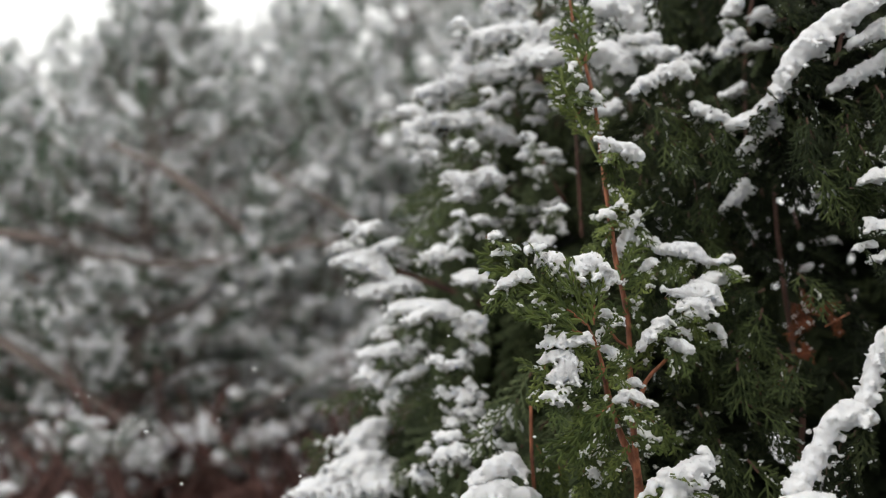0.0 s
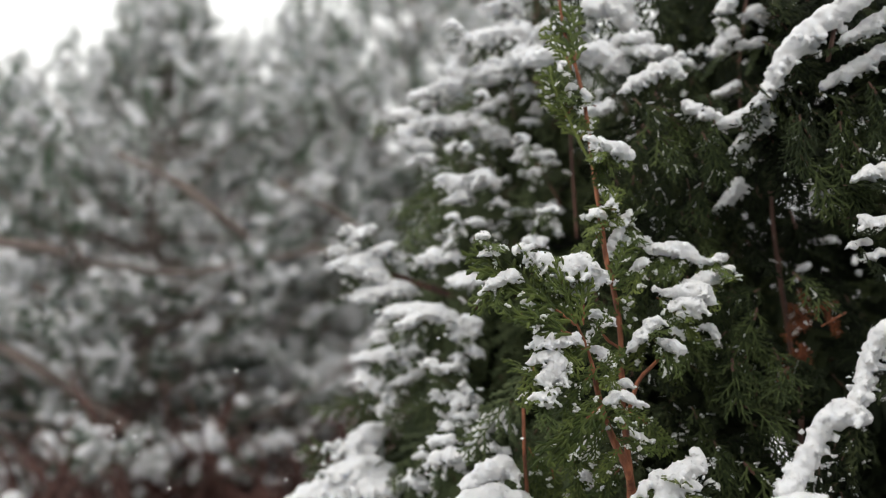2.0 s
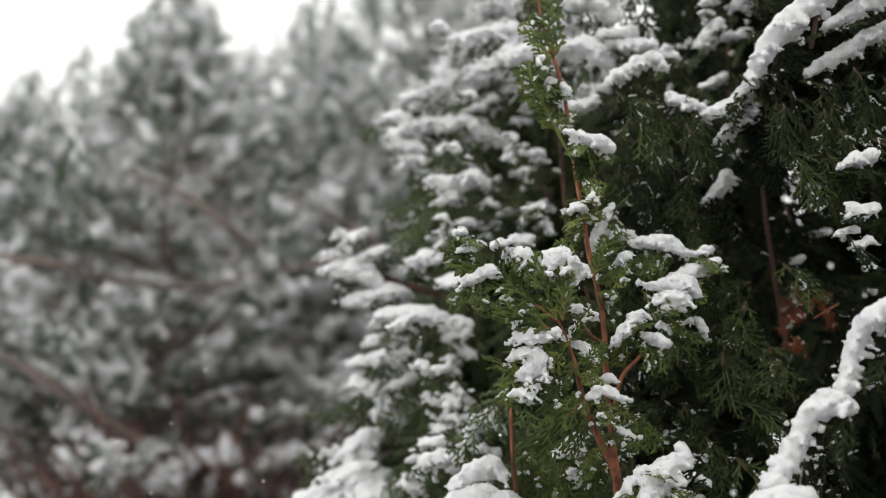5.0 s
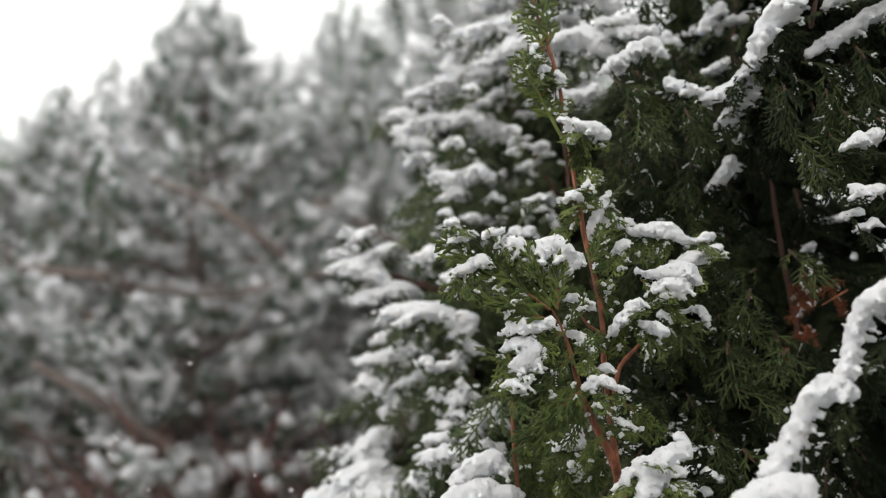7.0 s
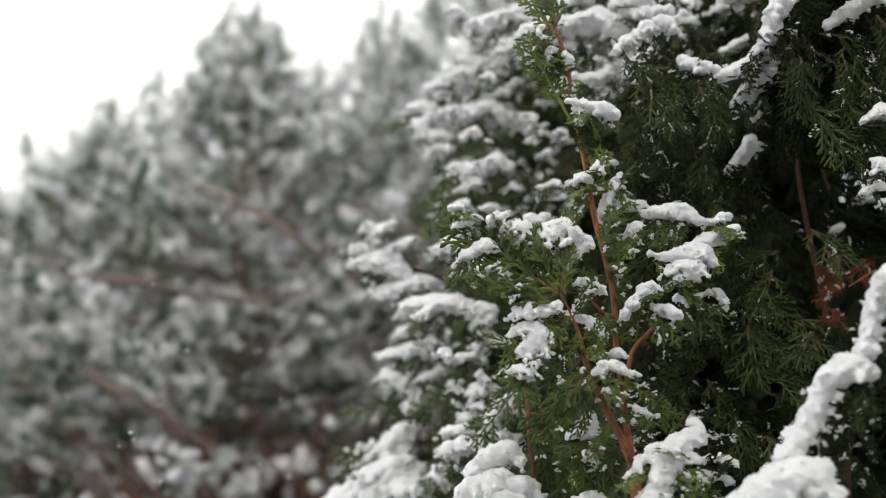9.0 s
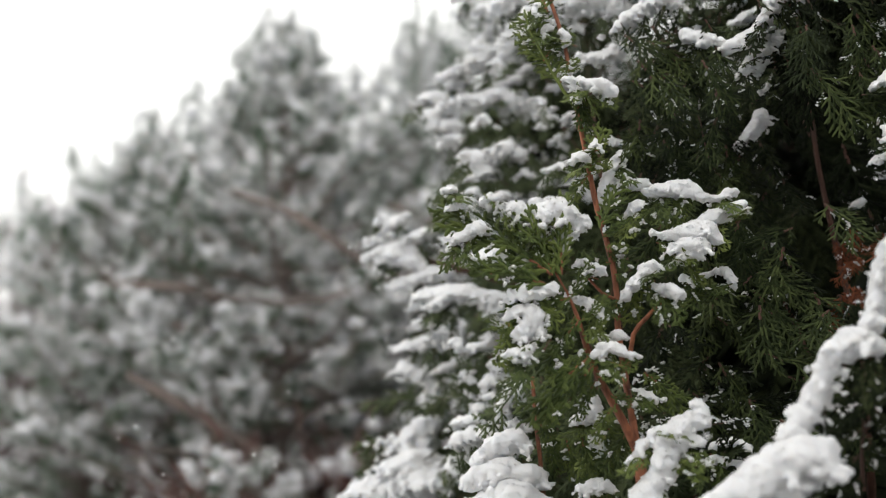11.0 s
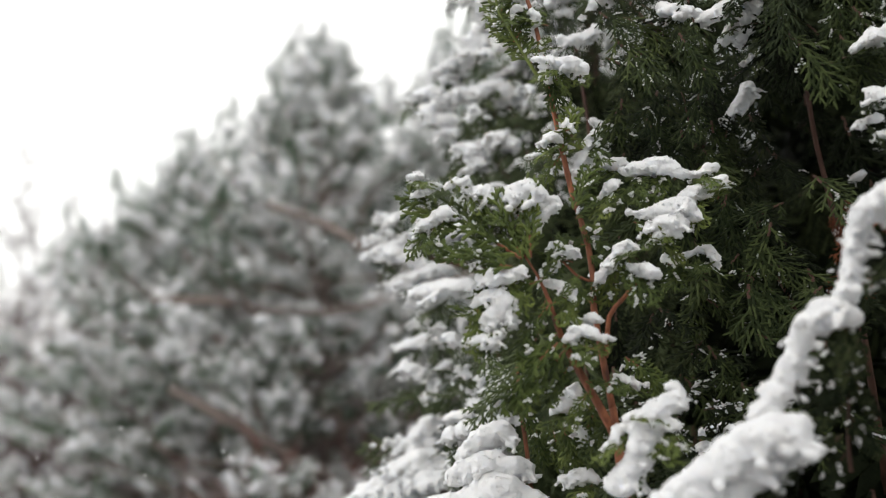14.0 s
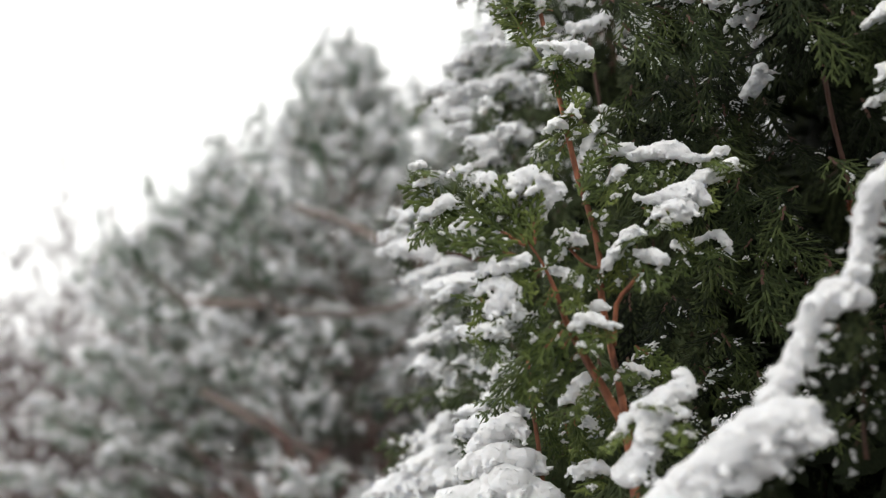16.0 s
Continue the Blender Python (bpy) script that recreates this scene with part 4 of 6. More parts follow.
laden(left, BENT, (-0.15, 1.17, 1.748, 0.0069), (-0.126, 1.17, 1.753, 0.0085), cell=0.003, library=LEAFY, under=1.0)
laden(left, BENT, (-0.096, 1.17, 1.742, 0.0084), (-0.081, 1.17, 1.753, 0.0092), (-0.067, 1.17, 1.757, 0.0069), cell=0.003, library=LEAFY, under=1.0)
laden(left, BENT, (-0.146, 1.17, 1.731, 0.0077), (-0.124, 1.17, 1.733, 0.0115), (-0.098, 1.17, 1.73, 0.0129), (-0.084, 1.17, 1.716, 0.0091), (-0.076, 1.17, 1.703, 0.0068), cell=0.003, library=LEAFY, under=1.0)
laden(left, BENT, (-0.111, 1.17, 1.687, 0.0091), (-0.09, 1.17, 1.691, 0.0106), (-0.059, 1.17, 1.701, 0.0098), (-0.041, 1.17, 1.696, 0.0075), cell=0.003, library=LEAFY, under=1.0)
laden(left, BENT, (-0.072, 1.1, 1.641, 0.0056), (-0.062, 1.1, 1.658, 0.0084), (-0.028, 1.1, 1.66, 0.0091), (-0, 1.1, 1.657, 0.0098), (0.018, 1.1, 1.646, 0.0076), (0.032, 1.1, 1.619, 0.0062), (0.051, 1.1, 1.605, 0.0055), cell=0.003, library=LEAFY, under=1.0)
laden(left, BENT, (-0.044, 1.08, 1.637, 0.0062), (-0.032, 1.08, 1.647, 0.0089), (-0.011, 1.08, 1.653, 0.0069), cell=0.003, library=LEAFY, under=1.0)
laden(left, BENT, (-0.026, 1.1, 1.722, 0.0064), (-0.009, 1.1, 1.732, 0.0099), (0.012, 1.1, 1.729, 0.0085), cell=0.003, library=LEAFY, under=1.0)
laden(left, BENT, (0.029, 1.05, 1.643, 0.0079), (0.041, 1.05, 1.64, 0.0079), (0.039, 1.05, 1.623, 0.0066), cell=0.003, library=LEAFY, under=1.0)
laden(left, BENT, (0.017, 1.05, 1.691, 0.008), (0.042, 1.05, 1.69, 0.0093), cell=0.003, library=LEAFY, under=1.0)
laden(left, BENT, (-0.093, 1.17, 1.63, 0.0067), (-0.079, 1.17, 1.635, 0.006), cell=0.003, library=LEAFY, under=1.0)
laden(left, BENT, (-0.112, 1.17, 1.605, 0.006), (-0.08, 1.17, 1.611, 0.0089), (-0.049, 1.17, 1.622, 0.0082), cell=0.003, library=LEAFY, under=1.0)
laden(left, BENT, (-0.043, 1.17, 1.622, 0.0089), (-0.034, 1.17, 1.607, 0.0104), (-0.028, 1.17, 1.633, 0.0074), cell=0.003, library=LEAFY, under=1.0)
laden(left, BENT, (-0.107, 1.17, 1.583, 0.0075), (-0.093, 1.17, 1.573, 0.0089), (-0.071, 1.17, 1.566, 0.0074), (-0.049, 1.17, 1.576, 0.0067), (-0.027, 1.17, 1.585, 0.0081), cell=0.003, library=LEAFY, under=1.0)
laden(left, BENT, (-0.067, 1.17, 1.557, 0.0081), (-0.069, 1.17, 1.538, 0.0074), (-0.053, 1.17, 1.557, 0.0066), cell=0.003, library=LEAFY, under=1.0)
laden(left, BENT, (0.004, 1.05, 1.583, 0.0066), (0.019, 1.05, 1.586, 0.0072), cell=0.003, library=LEAFY, under=1.0)
laden(left, BENT, (-0.001, 1, 1.5, 0.0062), (0.019, 1, 1.501, 0.0068), cell=0.003, library=LEAFY, under=1.0)
laden(left, BENT, (-0.003, 0.98, 1.477, 0.0079), (0.017, 0.98, 1.484, 0.0091), (0.036, 0.98, 1.483, 0.0079), cell=0.0019, library=LEAFY, under=1.0)
laden(left, BENT, (-0.001, 1, 1.464, 0.0062), (0.011, 1, 1.46, 0.0056), cell=0.003, library=LEAFY, under=1.0)
laden(left, BENT, (0.045, 0.98, 1.499, 0.0067), (0.054, 0.98, 1.519, 0.0091), (0.07, 0.98, 1.532, 0.0061), cell=0.0019, library=LEAFY, under=1.0)
laden(left, BENT, (0.068, 0.97, 1.524, 0.0072), (0.08, 0.97, 1.512, 0.006), cell=0.0019, library=LEAFY, under=1.0)
laden(left, BENT, (0.053, 0.97, 1.491, 0.0054), (0.076, 0.97, 1.489, 0.0054), cell=0.0019, library=LEAFY, under=1.0)
laden(left, BENT, (0.011, 1.05, 1.515, 0.0059), (0.024, 1.05, 1.519, 0.0065), cell=0.003, library=LEAFY, under=1.0)
laden(left, BENT, (0.028, 1.05, 1.565, 0.0046), (0.047, 1.05, 1.545, 0.0052), cell=0.003, library=LEAFY, under=1.0)
laden(left, BENT, (-0.005, 1.05, 1.553, 0.0053), (0.005, 1.05, 1.546, 0.0052), cell=0.003, library=LEAFY, under=1.0)
laden(left, BENT, (0.019, 1.08, 1.601, 0.0047), (0.032, 1.08, 1.581, 0.0047), cell=0.003, library=LEAFY, under=1.0)
laden(left, BENT, (-0.081, 1.25, 1.512, 0.0103), (-0.101, 1.25, 1.503, 0.0159), (-0.12, 1.25, 1.488, 0.0159), (-0.093, 1.25, 1.482, 0.0174), cell=0.003, library=LEAFY, under=1.0)
laden(left, BENT, (-0.136, 1.22, 1.457, 0.0109), (-0.105, 1.22, 1.461, 0.0186), (-0.072, 1.22, 1.458, 0.0131), cell=0.003, library=LEAFY, under=1.0)
laden(left, BENT, (-0.175, 1.2, 1.426, 0.0108), (-0.137, 1.2, 1.434, 0.0123), (-0.1, 1.2, 1.436, 0.0129), (-0.055, 1.2, 1.438, 0.0113), cell=0.003, library=LEAFY, under=1.0)
laden(left, BENT, (-0.204, 1.2, 1.395, 0.014), (-0.144, 1.2, 1.402, 0.02), (-0.085, 1.2, 1.406, 0.0197), cell=0.003, library=LEAFY, under=1.0)
laden(left, BENT, (-0.032, 1.1, 1.458, 0.0069), (-0.012, 1.1, 1.445, 0.0069), cell=0.003, library=LEAFY, under=1.0)
laden(left, BENT, (0.188, 1.1, 1.94, 0.0067), (0.199, 1.1, 1.955, 0.0068), cell=0.003, library=LEAFY, under=1.0)
laden(left, BENT, (0.027, 1.062, 2.013, 0.0045), (0.022, 1.062, 2.013, 0.0056), (0.016, 1.062, 2.006, 0.0042), cell=0.003, library=LEAFY, under=0.4)
laden(left, BENT, (0.138, 1.054, 2.027, 0.0048), (0.144, 1.054, 2.028, 0.006), (0.151, 1.054, 2.025, 0.0045), cell=0.003, library=LEAFY, under=0.4)
laden(left, BENT, (0.136, 1.111, 1.802, 0.0055), (0.143, 1.111, 1.804, 0.0069), (0.149, 1.111, 1.795, 0.0051), cell=0.003, library=LEAFY, under=0.4)
laden(left, BENT, (0.123, 1.082, 1.778, 0.0034), (0.132, 1.082, 1.782, 0.0043), (0.141, 1.082, 1.776, 0.0032), cell=0.003, library=LEAFY, under=0.4)
laden(left, BENT, (0.013, 1.064, 1.754, 0.0053), (0.018, 1.064, 1.756, 0.0067), (0.023, 1.064, 1.747, 0.005), cell=0.003, library=LEAFY, under=0.4)
laden(left, BENT, (0.111, 1.119, 2.012, 0.0047), (0.119, 1.119, 2.014, 0.0059), (0.127, 1.119, 2.008, 0.0044), cell=0.003, library=LEAFY, under=0.4)
laden(left, BENT, (-0.002, 1.046, 2.023, 0.005), (0.006, 1.046, 2.027, 0.0063), (0.015, 1.046, 2.015, 0.0047), cell=0.003, library=LEAFY, under=0.4)
laden(left, BENT, (0.092, 1.065, 2.029, 0.0059), (0.099, 1.065, 2.031, 0.0074), (0.106, 1.065, 2.021, 0.0056), cell=0.003, library=LEAFY, under=0.4)
laden(left, BENT, (0.083, 1.125, 1.781, 0.0036), (0.074, 1.125, 1.782, 0.0045), (0.064, 1.125, 1.773, 0.0034), cell=0.003, library=LEAFY, under=0.4)
laden(left, BENT, (0.018, 1.135, 1.771, 0.0041), (0.013, 1.135, 1.776, 0.0051), (0.008, 1.135, 1.761, 0.0039), cell=0.003, library=LEAFY, under=0.4)
laden(left, BENT, (0.11, 1.125, 1.764, 0.0034), (0.117, 1.125, 1.765, 0.0042), (0.124, 1.125, 1.757, 0.0031), cell=0.003, library=LEAFY, under=0.4)
laden(left, BENT, (0.126, 1.096, 1.844, 0.0035), (0.115, 1.096, 1.846, 0.0044), (0.105, 1.096, 1.84, 0.0033), cell=0.003, library=LEAFY, under=0.4)
laden(left, BENT, (0.02, 1.062, 1.863, 0.0041), (0.026, 1.062, 1.868, 0.0052), (0.032, 1.062, 1.859, 0.0039), cell=0.003, library=LEAFY, under=0.4)
laden(left, BENT, (0.015, 1.096, 1.747, 0.0043), (0.009, 1.096, 1.748, 0.0054), (0.004, 1.096, 1.739, 0.004), cell=0.003, library=LEAFY, under=0.4)
laden(left, BENT, (0.137, 1.062, 1.857, 0.0046), (0.13, 1.062, 1.857, 0.0058), (0.123, 1.062, 1.847, 0.0043), cell=0.003, library=LEAFY, under=0.4)
laden(left, BENT, (0.142, 1.076, 1.848, 0.0038), (0.136, 1.076, 1.85, 0.0047), (0.129, 1.076, 1.845, 0.0035), cell=0.003, library=LEAFY, under=0.4)
laden(left, BENT, (0.036, 1.088, 1.774, 0.0054), (0.042, 1.088, 1.775, 0.0067), (0.048, 1.088, 1.771, 0.005), cell=0.003, library=LEAFY, under=0.4)
laden(left, BENT, (0.115, 1.139, 1.945, 0.0042), (0.12, 1.139, 1.952, 0.0053), (0.126, 1.139, 1.938, 0.004), cell=0.003, library=LEAFY, under=0.4)
laden(left, BENT, (0.06, 1.126, 1.781, 0.0051), (0.052, 1.126, 1.781, 0.0063), (0.044, 1.126, 1.777, 0.0048), cell=0.003, library=LEAFY, under=0.4)
laden(left, BENT, (0.13, 1.088, 1.767, 0.0041), (0.14, 1.088, 1.771, 0.0051), (0.149, 1.088, 1.758, 0.0038), cell=0.003, library=LEAFY, under=0.4)
laden(left, BENT, (0.097, 1.136, 1.854, 0.0041), (0.109, 1.136, 1.855, 0.0052), (0.12, 1.136, 1.844, 0.0039), cell=0.003, library=LEAFY, under=0.4)
laden(left, BENT, (0.096, 1.126, 2.067, 0.0063), (0.085, 1.126, 2.068, 0.0078), (0.075, 1.126, 2.056, 0.0058), cell=0.003, library=LEAFY, under=0.4)
laden(left, BENT, (0.101, 1.131, 1.926, 0.0048), (0.112, 1.131, 1.928, 0.006), (0.123, 1.131, 1.925, 0.0045), cell=0.003, library=LEAFY, under=0.4)
laden(left, BENT, (0.002, 1.052, 1.768, 0.0034), (0.012, 1.052, 1.772, 0.0042), (0.022, 1.052, 1.76, 0.0032), cell=0.003, library=LEAFY, under=0.4)
laden(left, BENT, (0.096, 1.106, 1.961, 0.0059), (0.107, 1.106, 1.964, 0.0074), (0.118, 1.106, 1.959, 0.0056), cell=0.003, library=LEAFY, under=0.4)
laden(left, BENT, (0.013, 1.13, 1.891, 0.0041), (0.008, 1.13, 1.891, 0.0052), (0.003, 1.13, 1.88, 0.0039), cell=0.003, library=LEAFY, under=0.4)
laden(left, BENT, (0.038, 1.056, 1.932, 0.0035), (0.045, 1.056, 1.937, 0.0043), (0.053, 1.056, 1.928, 0.0032), cell=0.003, library=LEAFY, under=0.4)
laden(left, BENT, (0.074, 1.14, 1.764, 0.0036), (0.063, 1.14, 1.769, 0.0045), (0.052, 1.14, 1.759, 0.0034), cell=0.003, library=LEAFY, under=0.4)
laden(left, BENT, (0.057, 1.043, 1.816, 0.0042), (0.048, 1.043, 1.822, 0.0053), (0.04, 1.043, 1.81, 0.004), cell=0.003, library=LEAFY, under=0.4)
laden(left, BENT, (0.081, 1.137, 1.959, 0.004), (0.073, 1.137, 1.964, 0.005), (0.066, 1.137, 1.954, 0.0037), cell=0.003, library=LEAFY, under=0.4)
laden(left, BENT, (-0.029, 1.083, 1.607, 0.0046), (-0.037, 1.083, 1.61, 0.0058), (-0.044, 1.083, 1.6, 0.0043), cell=0.003, library=LEAFY, under=0.4)
laden(left, BENT, (-0.014, 1.03, 1.587, 0.0048), (-0.008, 1.03, 1.587, 0.006), (-0.002, 1.03, 1.578, 0.0045), cell=0.003, library=LEAFY, under=0.4)
laden(left, BENT, (-0.025, 1.086, 1.48, 0.0043), (-0.016, 1.086, 1.483, 0.0054), (-0.007, 1.086, 1.472, 0.004), cell=0.003, library=LEAFY, under=0.4)
laden(left, BENT, (0.019, 1.045, 1.526, 0.0038), (0.028, 1.045, 1.528, 0.0047), (0.036, 1.045, 1.52, 0.0035), cell=0.003, library=LEAFY, under=0.4)
laden(left, BENT, (-0.026, 1.117, 1.616, 0.0052), (-0.032, 1.117, 1.622, 0.0065), (-0.039, 1.117, 1.614, 0.0049), cell=0.003, library=LEAFY, under=0.4)
laden(left, BENT, (0.033, 1.127, 1.485, 0.0033), (0.027, 1.127, 1.487, 0.0041), (0.02, 1.127, 1.482, 0.0031), cell=0.003, library=LEAFY, under=0.4)
laden(left, BENT, (0.035, 1.047, 1.541, 0.0046), (0.026, 1.047, 1.546, 0.0058), (0.018, 1.047, 1.533, 0.0044), cell=0.003, library=LEAFY, under=0.4)
laden(left, BENT, (0.028, 1.102, 1.551, 0.0044), (0.019, 1.102, 1.556, 0.0056), (0.01, 1.102, 1.549, 0.0042), cell=0.003, library=LEAFY, under=0.4)
laden(left, BENT, (0.04, 1.056, 1.506, 0.0043), (0.049, 1.056, 1.509, 0.0054), (0.058, 1.056, 1.498, 0.0041), cell=0.003, library=LEAFY, under=0.4)
laden(left, BENT, (0.017, 1.118, 1.601, 0.004), (0.025, 1.118, 1.604, 0.005), (0.033, 1.118, 1.596, 0.0038), cell=0.003, library=LEAFY, under=0.4)
laden(left, BENT, (0.02, 1.089, 1.47, 0.0037), (0.027, 1.089, 1.47, 0.0047), (0.033, 1.089, 1.467, 0.0035), cell=0.003, library=LEAFY, under=0.4)
laden(left, BENT, (0.035, 1.137, 1.532, 0.004), (0.044, 1.137, 1.533, 0.0051), (0.052, 1.137, 1.53, 0.0038), cell=0.003, library=LEAFY, under=0.4)
laden(left, BENT, (0.067, 1.1, 1.478, 0.0045), (0.076, 1.1, 1.482, 0.0056), (0.085, 1.1, 1.473, 0.0042), cell=0.003, library=LEAFY, under=0.4)
laden(left, BENT, (0.02, 1.074, 1.53, 0.0031), (0.015, 1.074, 1.531, 0.0039), (0.01, 1.074, 1.529, 0.0029), cell=0.003, library=LEAFY, under=0.4)
laden(left, BENT, (0.095, 1.053, 1.86, 0.0049), (0.1, 1.053, 1.861, 0.0061), (0.105, 1.053, 1.851, 0.0046), cell=0.003, library=LEAFY, under=0.4)
laden(left, BENT, (0.134, 1.046, 1.963, 0.0039), (0.142, 1.046, 1.966, 0.0049), (0.15, 1.046, 1.958, 0.0036), cell=0.003, library=LEAFY, under=0.4)
laden(left, BENT, (0.08, 1.091, 1.979, 0.0052), (0.071, 1.091, 1.984, 0.0066), (0.063, 1.091, 1.972, 0.0049), cell=0.003, library=LEAFY, under=0.4)
laden(left, BENT, (0.087, 1.128, 1.992, 0.0058), (0.095, 1.128, 1.993, 0.0073), (0.103, 1.128, 1.987, 0.0054), cell=0.003, library=LEAFY, under=0.4)
laden(left, BENT, (0.09, 1.033, 1.869, 0.0038), (0.097, 1.033, 1.87, 0.0047), (0.103, 1.033, 1.863, 0.0035), cell=0.003, library=LEAFY, under=0.4)
laden(left, BENT, (0.128, 1.032, 1.969, 0.0056), (0.122, 1.032, 1.97, 0.007), (0.117, 1.032, 1.963, 0.0053), cell=0.003, library=LEAFY, under=0.4)
laden(left, BENT, (0.059, 1.126, 2.025, 0.0061), (0.048, 1.126, 2.029, 0.0076), (0.037, 1.126, 2.018, 0.0057), cell=0.003, library=LEAFY, under=0.4)
laden(left, BENT, (0.103, 1.098, 1.861, 0.0041), (0.094, 1.098, 1.866, 0.0051), (0.084, 1.098, 1.86, 0.0038), cell=0.003, library=LEAFY, under=0.4)
laden(left, BENT, (0.129, 1.058, 1.923, 0.0048), (0.137, 1.058, 1.923, 0.006), (0.145, 1.058, 1.915, 0.0045), cell=0.003, library=LEAFY, under=0.4)
laden(left, BENT, (0.12, 1.128, 1.879, 0.0041), (0.129, 1.128, 1.881, 0.0052), (0.138, 1.128, 1.869, 0.0039), cell=0.003, library=LEAFY, under=0.4)
# limbs inside the right-hand thuja
dark_limb = branch("limb", right, [(0.383, 1, 1.935, 0.0018), (0.384, 1, 1.853, 0.0021), (0.384, 1, 1.76, 0.0023), (0.388, 1, 1.697, 0.0025), (0.393, 1, 1.647, 0.0028), (0.398, 1, 1.588, 0.0028), (0.399, 1, 1.496, 0.0033), (0.45, 1.3, 1.2, 0.007)], OLDBARK, "bare reddish limb in the shade")
branch("trunk", right, [(0.46, 1.5, 2.35, 0.006), (0.46, 1.5, 1.9, 0.012), (0.46, 1.5, 1.2, 0.017), (0.46, 1.5, -0.05, 0.027)], OLDBARK, step=0.05)
branch("trunk", left, [(0.14, 1.4, 2.4, 0.006), (0.15, 1.41, 1.9, 0.011), (0.16, 1.42, 1.1, 0.017), (0.16, 1.42, -0.05, 0.026)], OLDBARK, step=0.05)
branch("branch", right, [(0.265, 0.9, 1.734, 0.0008), (0.262, 0.9, 1.752, 0.0007), (0.261, 0.9, 1.768, 0.0006), (0.259, 0.9, 1.777, 0.0005)], OLDBARK)
branch("branch", right, [(0.325, 0.95, 1.605, 0.0016), (0.334, 0.95, 1.582, 0.0021), (0.339, 0.95, 1.56, 0.0021), (0.347, 0.95, 1.532, 0.0026)], OLDBARK)
branch("branch", right, [(0.25, 0.88, 1.828, 0.002), (0.232, 0.88, 1.848, 0.0021), (0.222, 0.88, 1.867, 0.0016)], OLDBARK)
branch("branch", right, [(0.417, 0.9, 1.638, 0.0012), (0.403, 0.9, 1.63, 0.001), (0.391, 0.9, 1.623, 0.0008)], BARK)
branch("branch", right, [(0.372, 0.8, 1.868, 0.0021), (0.38, 0.8, 1.898, 0.0022), (0.39, 0.8, 1.934, 0.0016)], OLDBARK)
branch("branch", right, [(0.337, 0.78, 1.429, 0.0013), (0.338, 0.78, 1.45, 0.0013), (0.342, 0.78, 1.475, 0.0011), (0.348, 0.78, 1.514, 0.0009)], OLDBARK)
branch("branch", right, [(0.371, 1, 2.064, 0.0019), (0.361, 1, 2.01, 0.0023), (0.353, 1, 1.943, 0.0022), (0.353, 1, 1.856, 0.0022)], OLDBARK)
branch("branch", left, [(0.152, 1.05, 1.921, 0.0019), (0.156, 1.05, 1.861, 0.002), (0.159, 1.05, 1.809, 0.0022), (0.163, 1.05, 1.744, 0.0021)], OLDBARK)
branch("branch", left, [(0.118, 1.1, 1.857, 0.0017), (0.137, 1.1, 1.823, 0.0021), (0.149, 1.1, 1.8, 0.0021)], OLDBARK)
branch("branch", left, [(-0.11, 1.2, 1.734, 0.004), (-0.055, 1.2, 1.716, 0.004), (-0.001, 1.2, 1.698, 0.0046), (0.052, 1.2, 1.677, 0.0052)], OLDBARK)
spray(dark_limb, (0.381, 0.95, 1.655), (0.405, 0.95, 1.631), (0, -0.9, 0.35), library=BROWN, label="withered rust-brown spray")
spray(dark_limb, (0.381, 0.95, 1.626), (0.401, 0.95, 1.643), (0, -0.9, 0.35), library=BROWN, label="withered rust-brown spray")
spray(dark_limb, (0.381, 0.95, 1.581), (0.393, 0.95, 1.614), (0, -0.9, 0.35), library=BROWN, label="withered rust-brown spray")
spray(dark_limb, (0.379, 0.95, 1.587), (0.4, 0.95, 1.609), (0, -0.9, 0.35), library=BROWN, label="withered rust-brown spray")
spray(dark_limb, (0.378, 0.95, 1.604), (0.372, 0.95, 1.57), (0, -0.9, 0.35), library=BROWN, label="withered rust-brown spray")
spray(dark_limb, (0.376, 0.95, 1.655), (0.39, 0.95, 1.637), (0, -0.9, 0.35), library=BROWN, label="withered rust-brown spray")
for a, b in (((0.395, 1.675), (0.41, 1.655)), ((0.44, 1.662), (0.415, 1.65)), ((0.403, 1.64), (0.38, 1.625)), ((0.395, 1.61), (0.405, 1.585)), ((0.38, 1.59), (0.372, 1.565)), ((0.425, 1.65), (0.44, 1.63))):
    spray(dark_limb, (a[0], 0.97, a[1]), (b[0], 0.96, b[1]), (0, -0.9, 0.35), library=BROWN, label="withered rust-brown spray")
# drooping sprays of the right-hand thuja
spray(right, (0.361, 0.96, 1.857), (0.343, 0.92, 1.778), (0, -0.8, 0.5))
spray(right, (0.346, 0.96, 1.851), (0.332, 0.92, 1.809), (0, -0.8, 0.5))
spray(right, (0.368, 0.96, 1.843), (0.365, 0.92, 1.786), (0, -0.8, 0.5))
spray(right, (0.222, 0.96, 1.853), (0.204, 0.92, 1.793), (0, -0.8, 0.5))
spray(right, (0.257, 0.96, 1.844), (0.236, 0.92, 1.766), (0, -0.8, 0.5))
spray(right, (0.286, 0.96, 1.829), (0.269, 0.92, 1.752), (0, -0.8, 0.5))
spray(right, (0.224, 0.96, 1.794), (0.195, 0.92, 1.738), (0, -0.8, 0.5))
spray(right, (0.248, 0.96, 1.799), (0.245, 0.92, 1.729), (0, -0.8, 0.5))
spray(right, (0.299, 0.96, 1.771), (0.293, 0.92, 1.715), (0, -0.8, 0.5))
spray(right, (0.194, 0.96, 1.796), (0.206, 0.92, 1.725), (0, -0.8, 0.5))
spray(right, (0.322, 0.96, 1.769), (0.322, 0.92, 1.725), (0, -0.8, 0.5))
